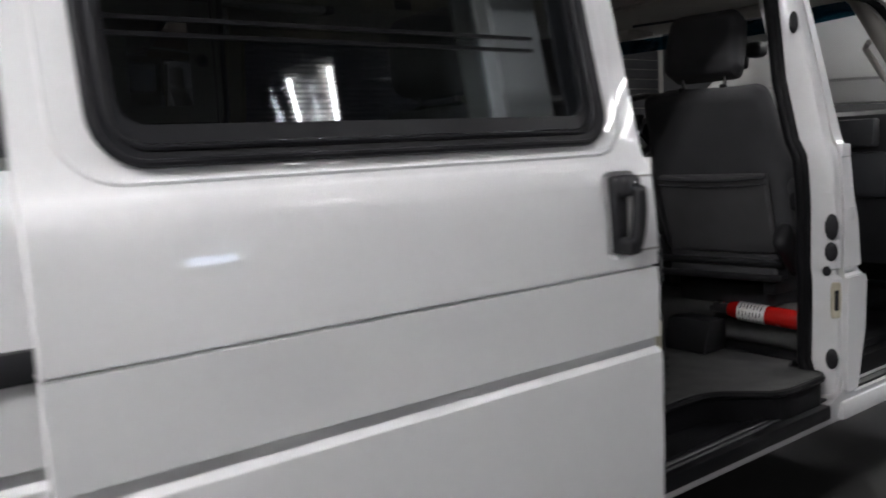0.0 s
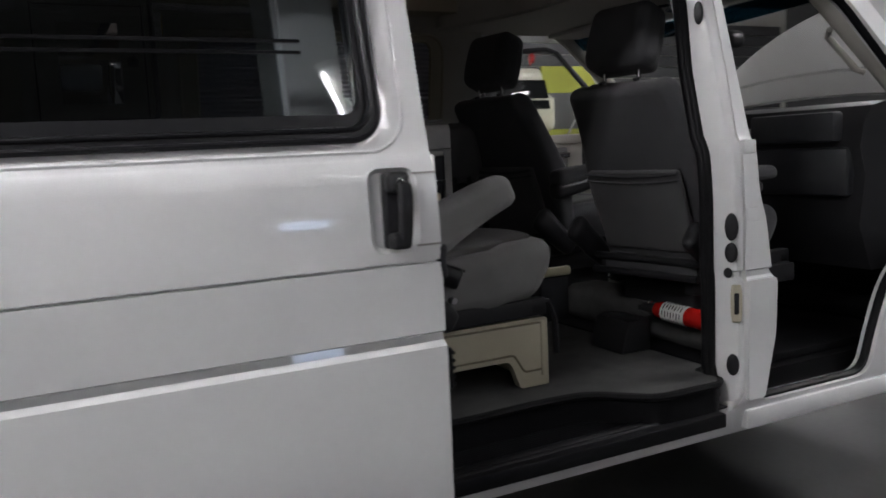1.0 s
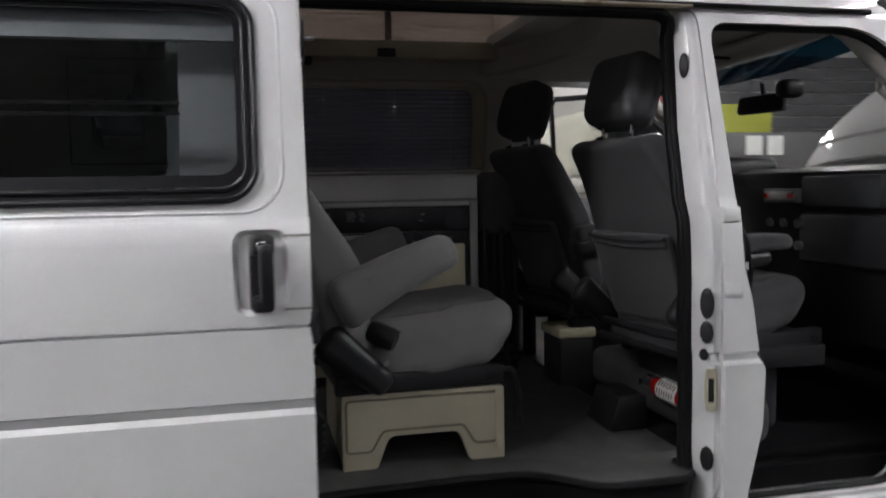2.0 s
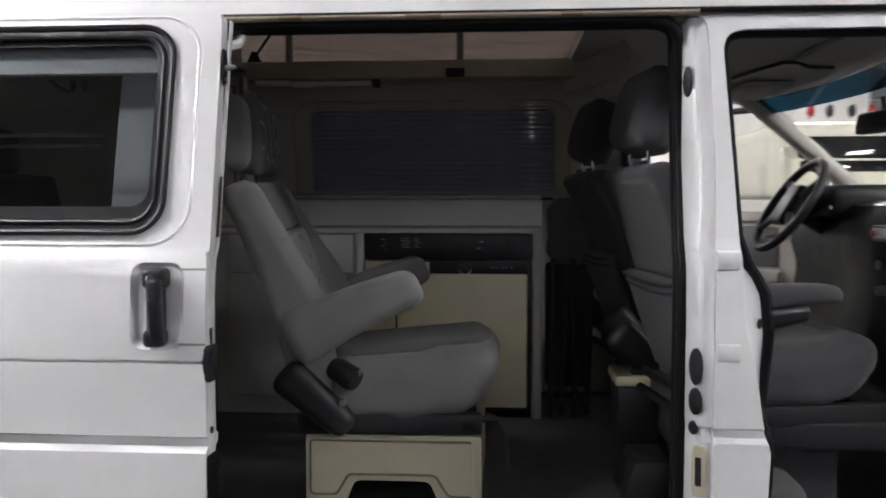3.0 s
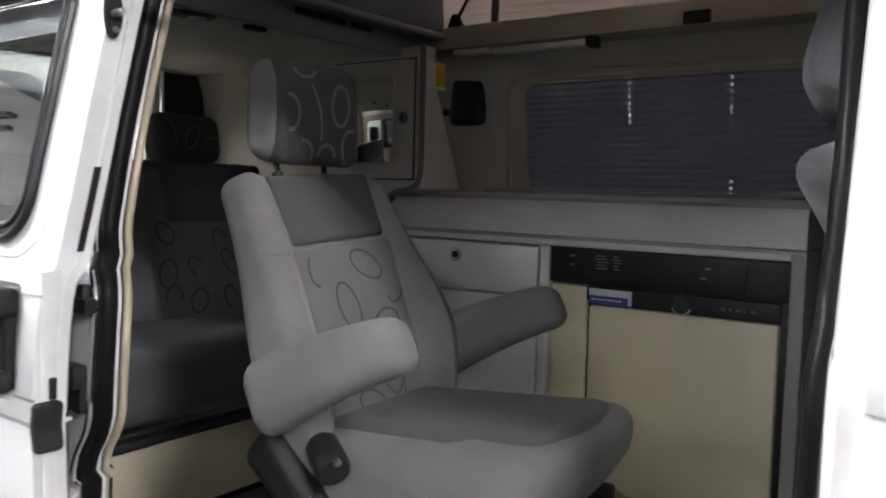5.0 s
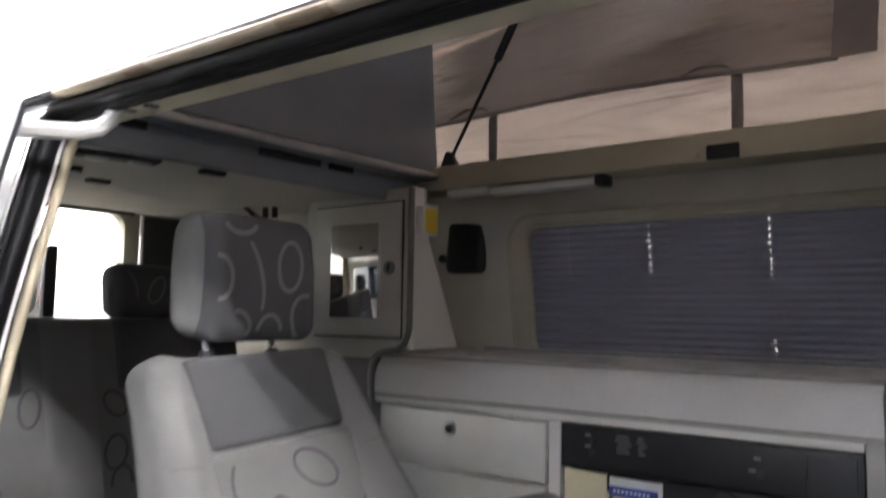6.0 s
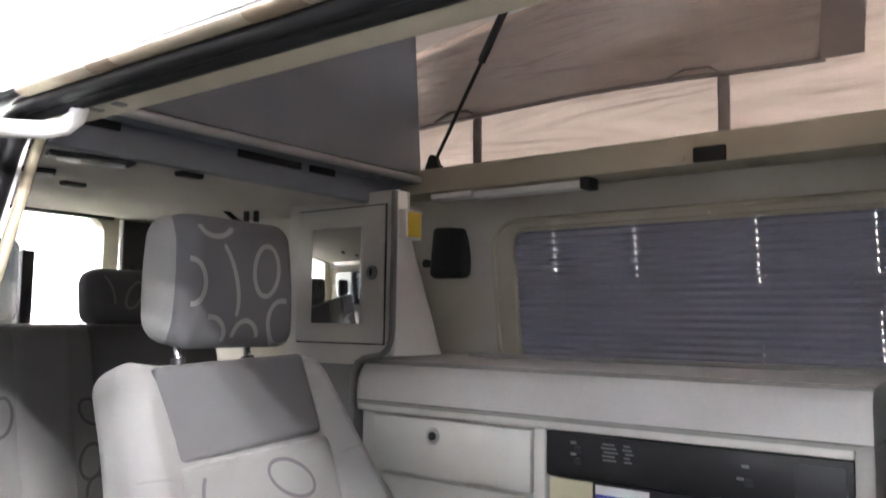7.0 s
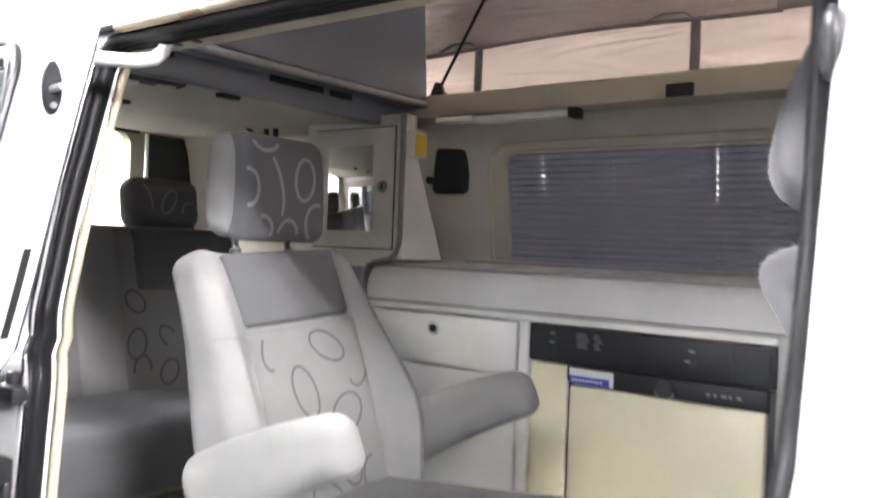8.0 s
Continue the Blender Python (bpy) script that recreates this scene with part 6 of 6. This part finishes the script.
# ---- beyond the van ----
truck = root("parked_truck", "old white truck with marker lights on its roof", "truck", (1.8, 5.0, 0.0))
b = B()
rbox(b, (1.66, 1.9, 0.62), 0.10, Matrix.Translation((1.72, 5.65, 1.70)), 6, lambda c, h: Vector((c.x * (1 - 0.05 * (c.z > 0)), c.y + (0.16 if c.y < 0 and c.z > 0 else 0), c.z)))
part("cab", b, WHITEV, truck)
b = B()
rbox(b, (1.60, 1.5, 0.62), 0.09, Matrix.Translation((1.72, 4.1, 1.02)), 6, lambda c, h: Vector((c.x * (1 - 0.04 * (c.z > 0)), c.y, c.z - 0.03 * (c.y < 0))))
part("hood", b, WHITEV, truck)
b = B()
box(b, (1.08, 4.69, 1.60), (2.38, 4.72, 1.89), 0.012, m=Matrix.Translation((0, 4.7, 1.65)) @ pose(0, 0, 0, -16, 0, 0) @ Matrix.Translation((0, -4.7, -1.65)))
part("windscreen", b, DARKGL, truck, "dark windscreen with a light reflected in it")
for x, m in ((1.30, REDL), (1.58, BLACKP), (1.90, BLACKP), (2.18, REDL)):
    b = B()
    rod(b, (x, 4.84, 2.02), (x, 4.84, 2.06), 0.012)
    lathe(b, [(0.01, -0.03), (0.045, -0.025), (0.05, 0.02), (0.02, 0.04)], Matrix.Translation((x, 4.82, 2.085)) @ pose(0, 0, 0, 90, 0, 0), 16)
    part("roof_light", b, m, truck, "round roof marker light")
b = B()
tube(b, [(2.56, 4.55, 1.35), (2.68, 4.50, 1.50), (2.70, 4.50, 1.68)], 0.012, 6)
rbox(b, (0.14, 0.05, 0.20), 0.02, Matrix.Translation((2.70, 4.48, 1.62)), 4)
part("wing_mirror", b, ALU, truck, "bright metal wing mirror")
b = B()
box(b, (0.98, 3.33, 0.72), (2.46, 3.37, 1.16), 0.02)
grille = part("grille", b, DARKP, truck)
for k in range(7):
    b = B()
    box(b, (1.3, 3.315, 0.80 + 0.045 * k), (2.14, 3.33, 0.82 + 0.045 * k), 0.004)
    part("slat", b, ALU, grille)
b = B()
box(b, (0.88, 3.2, 0.45), (2.56, 3.34, 0.62), 0.03)
part("bumper", b, ALU, truck)
for x in (1.08, 2.36):
    b = B()
    lathe(b, [(0.02, 0), (0.10, 0.0), (0.10, 0.03), (0.06, 0.05)], Matrix.Translation((x, 3.34, 0.95)) @ pose(0, 0, 0, 90, 0, 0), 18)
    part("headlight", b, CHROME, truck)
for x in (0.98, 2.46):
    for y in (3.9, 6.2):
        b = B()
        lathe(b, [(0.12, 0.0), (0.34, 0.0), (0.37, 0.03), (0.37, 0.19), (0.34, 0.22), (0.12, 0.22)], Matrix.Translation((x - 0.11, y, 0.37)) @ pose(0, 0, 0, 0, 90, 0), 22)
        part("wheel", b, RUBBER, truck)
b = B()
box(b, (1.0, 3.5, 0.40), (2.44, 6.6, 0.75), 0.03)
part("chassis", b, STEEL, truck)

SQ = Matrix.Translation((2.225, 0, 0)) @ Matrix.Diagonal((0.53, 1, 1, 1)) @ Matrix.Translation((-1.72, 0, 0))
for o in truck.children:
    o.data.transform(SQ)
for o in grille.children:
    o.data.transform(SQ)

lp = root("lime_panel", "lime green painted panel on the far workshop wall", "panel", (6.2, FY1, 1.2))
b = B()
box(b, (6.0, FY1 - 0.09, 0.9), (7.2, FY1 - 0.05, 2.6), 0.01)
part("panel", b, LIME, lp)
nb = root("notice_board", "dark notice board with pinned white papers", "notice board", (5.6, 8.6, 0.0))
b = B()
box(b, (4.3, 8.6, 1.5), (7.2, 8.65, 2.05), 0.01)
part("board", b, STEEL, nb)
for x in (5.85, 6.2, 4.7):
    b = B()
    box(b, (x, 8.585, 1.72), (x + 0.26, 8.598, 2.0))
    part("paper", b, PAPER, nb)
for x in (4.35, 7.12):
    b = B()
    box(b, (x, 8.6, 0.0), (x + 0.05, 8.65, 1.5), 0.006)
    part("leg", b, STEEL, nb)
sg = root("wall_sign", "tall white oval sign with blue shapes on the wall", "sign", (0.815, FY1, 1.06))
b = B()
plate(b, [(0.815 + 0.165 * math.cos(a), 1.62 + 0.56 * math.sin(a)) for a in [2 * math.pi * k / 32 for k in range(32)]], flat(FY1 - 0.03), 0.03)
part("rim", b, REDL, sg)
b = B()
plate(b, [(0.815 + 0.152 * math.cos(a), 1.62 + 0.545 * math.sin(a)) for a in [2 * math.pi * k / 32 for k in range(32)]], flat(FY1 - 0.036), 0.03)
part("plate", b, PAPER, sg)
for k, z in enumerate((1.97, 1.79, 1.62, 1.45, 1.26)):
    b = B()
    box(b, (0.74, FY1 - 0.042, z - 0.07), (0.90, FY1 - 0.034, z + 0.07), 0.004)
    part("blue_shape", b, BLUE, sg)
jack = root("floor_jack", "upright workshop trolley with white pipes by the wall", "trolley", (1.45, 9.3, 0.0))
for x, hgt in ((1.25, 2.0), (1.45, 1.75), (1.62, 1.5)):
    b = B()
    rod(b, (x, 9.3, 0.1), (x, 9.3, hgt), 0.03)
    part("pipe", b, PAPER, jack)
b = B()
box(b, (1.15, 9.1, 0.0), (1.85, 9.5, 0.12), 0.02)
part("trolley_base", b, STEEL, jack)
b = B()
box(b, (1.5, 9.15, 0.12), (1.85, 9.45, 0.75), 0.03)
part("tank", b, BLACKP, jack)

rv = root("parked_van", "dark grey van parked behind, with a red tail light", "van", (-6.2, 1.4, 0.0))
b = B()
rbox(b, (2.4, 1.75, 1.8), 0.16, Matrix.Translation((-6.6, 1.4, 1.22)), 8, lambda c, h: Vector((c.x, c.y * (1 - 0.10 * max(0, c.z / h.z)), c.z)))
part("body", b, STEEL, rv)
b = B()
plate(b, rrect(0.72, 2.10, 1.46, 1.98, 0.07), flat(-5.392), 0.01, m=Matrix(((0, 1, 0, 0), (1, 0, 0, 0), (0, 0, 1, 0), (0, 0, 0, 1))))
part("rear_glass", b, DARKGL, rv)
for y in (0.63, 2.17):
    b = B()
    rbox(b, (0.03, 0.07, 0.10), 0.012, pose(-5.40, y, 1.57), 5)
    part("tail_light", b, REDL, rv, "red tail light")
for x in (-7.4, -5.9):
    for y in (0.56, 2.06):
        b = B()
        lathe(b, [(0.1, 0.0), (0.30, 0.0), (0.33, 0.03), (0.33, 0.15), (0.30, 0.18), (0.1, 0.18)], Matrix.Translation((x, y + 0.18, 0.33)) @ pose(0, 0, 0, 90, 0, 0), 20)
        part("wheel", b, RUBBER, rv)
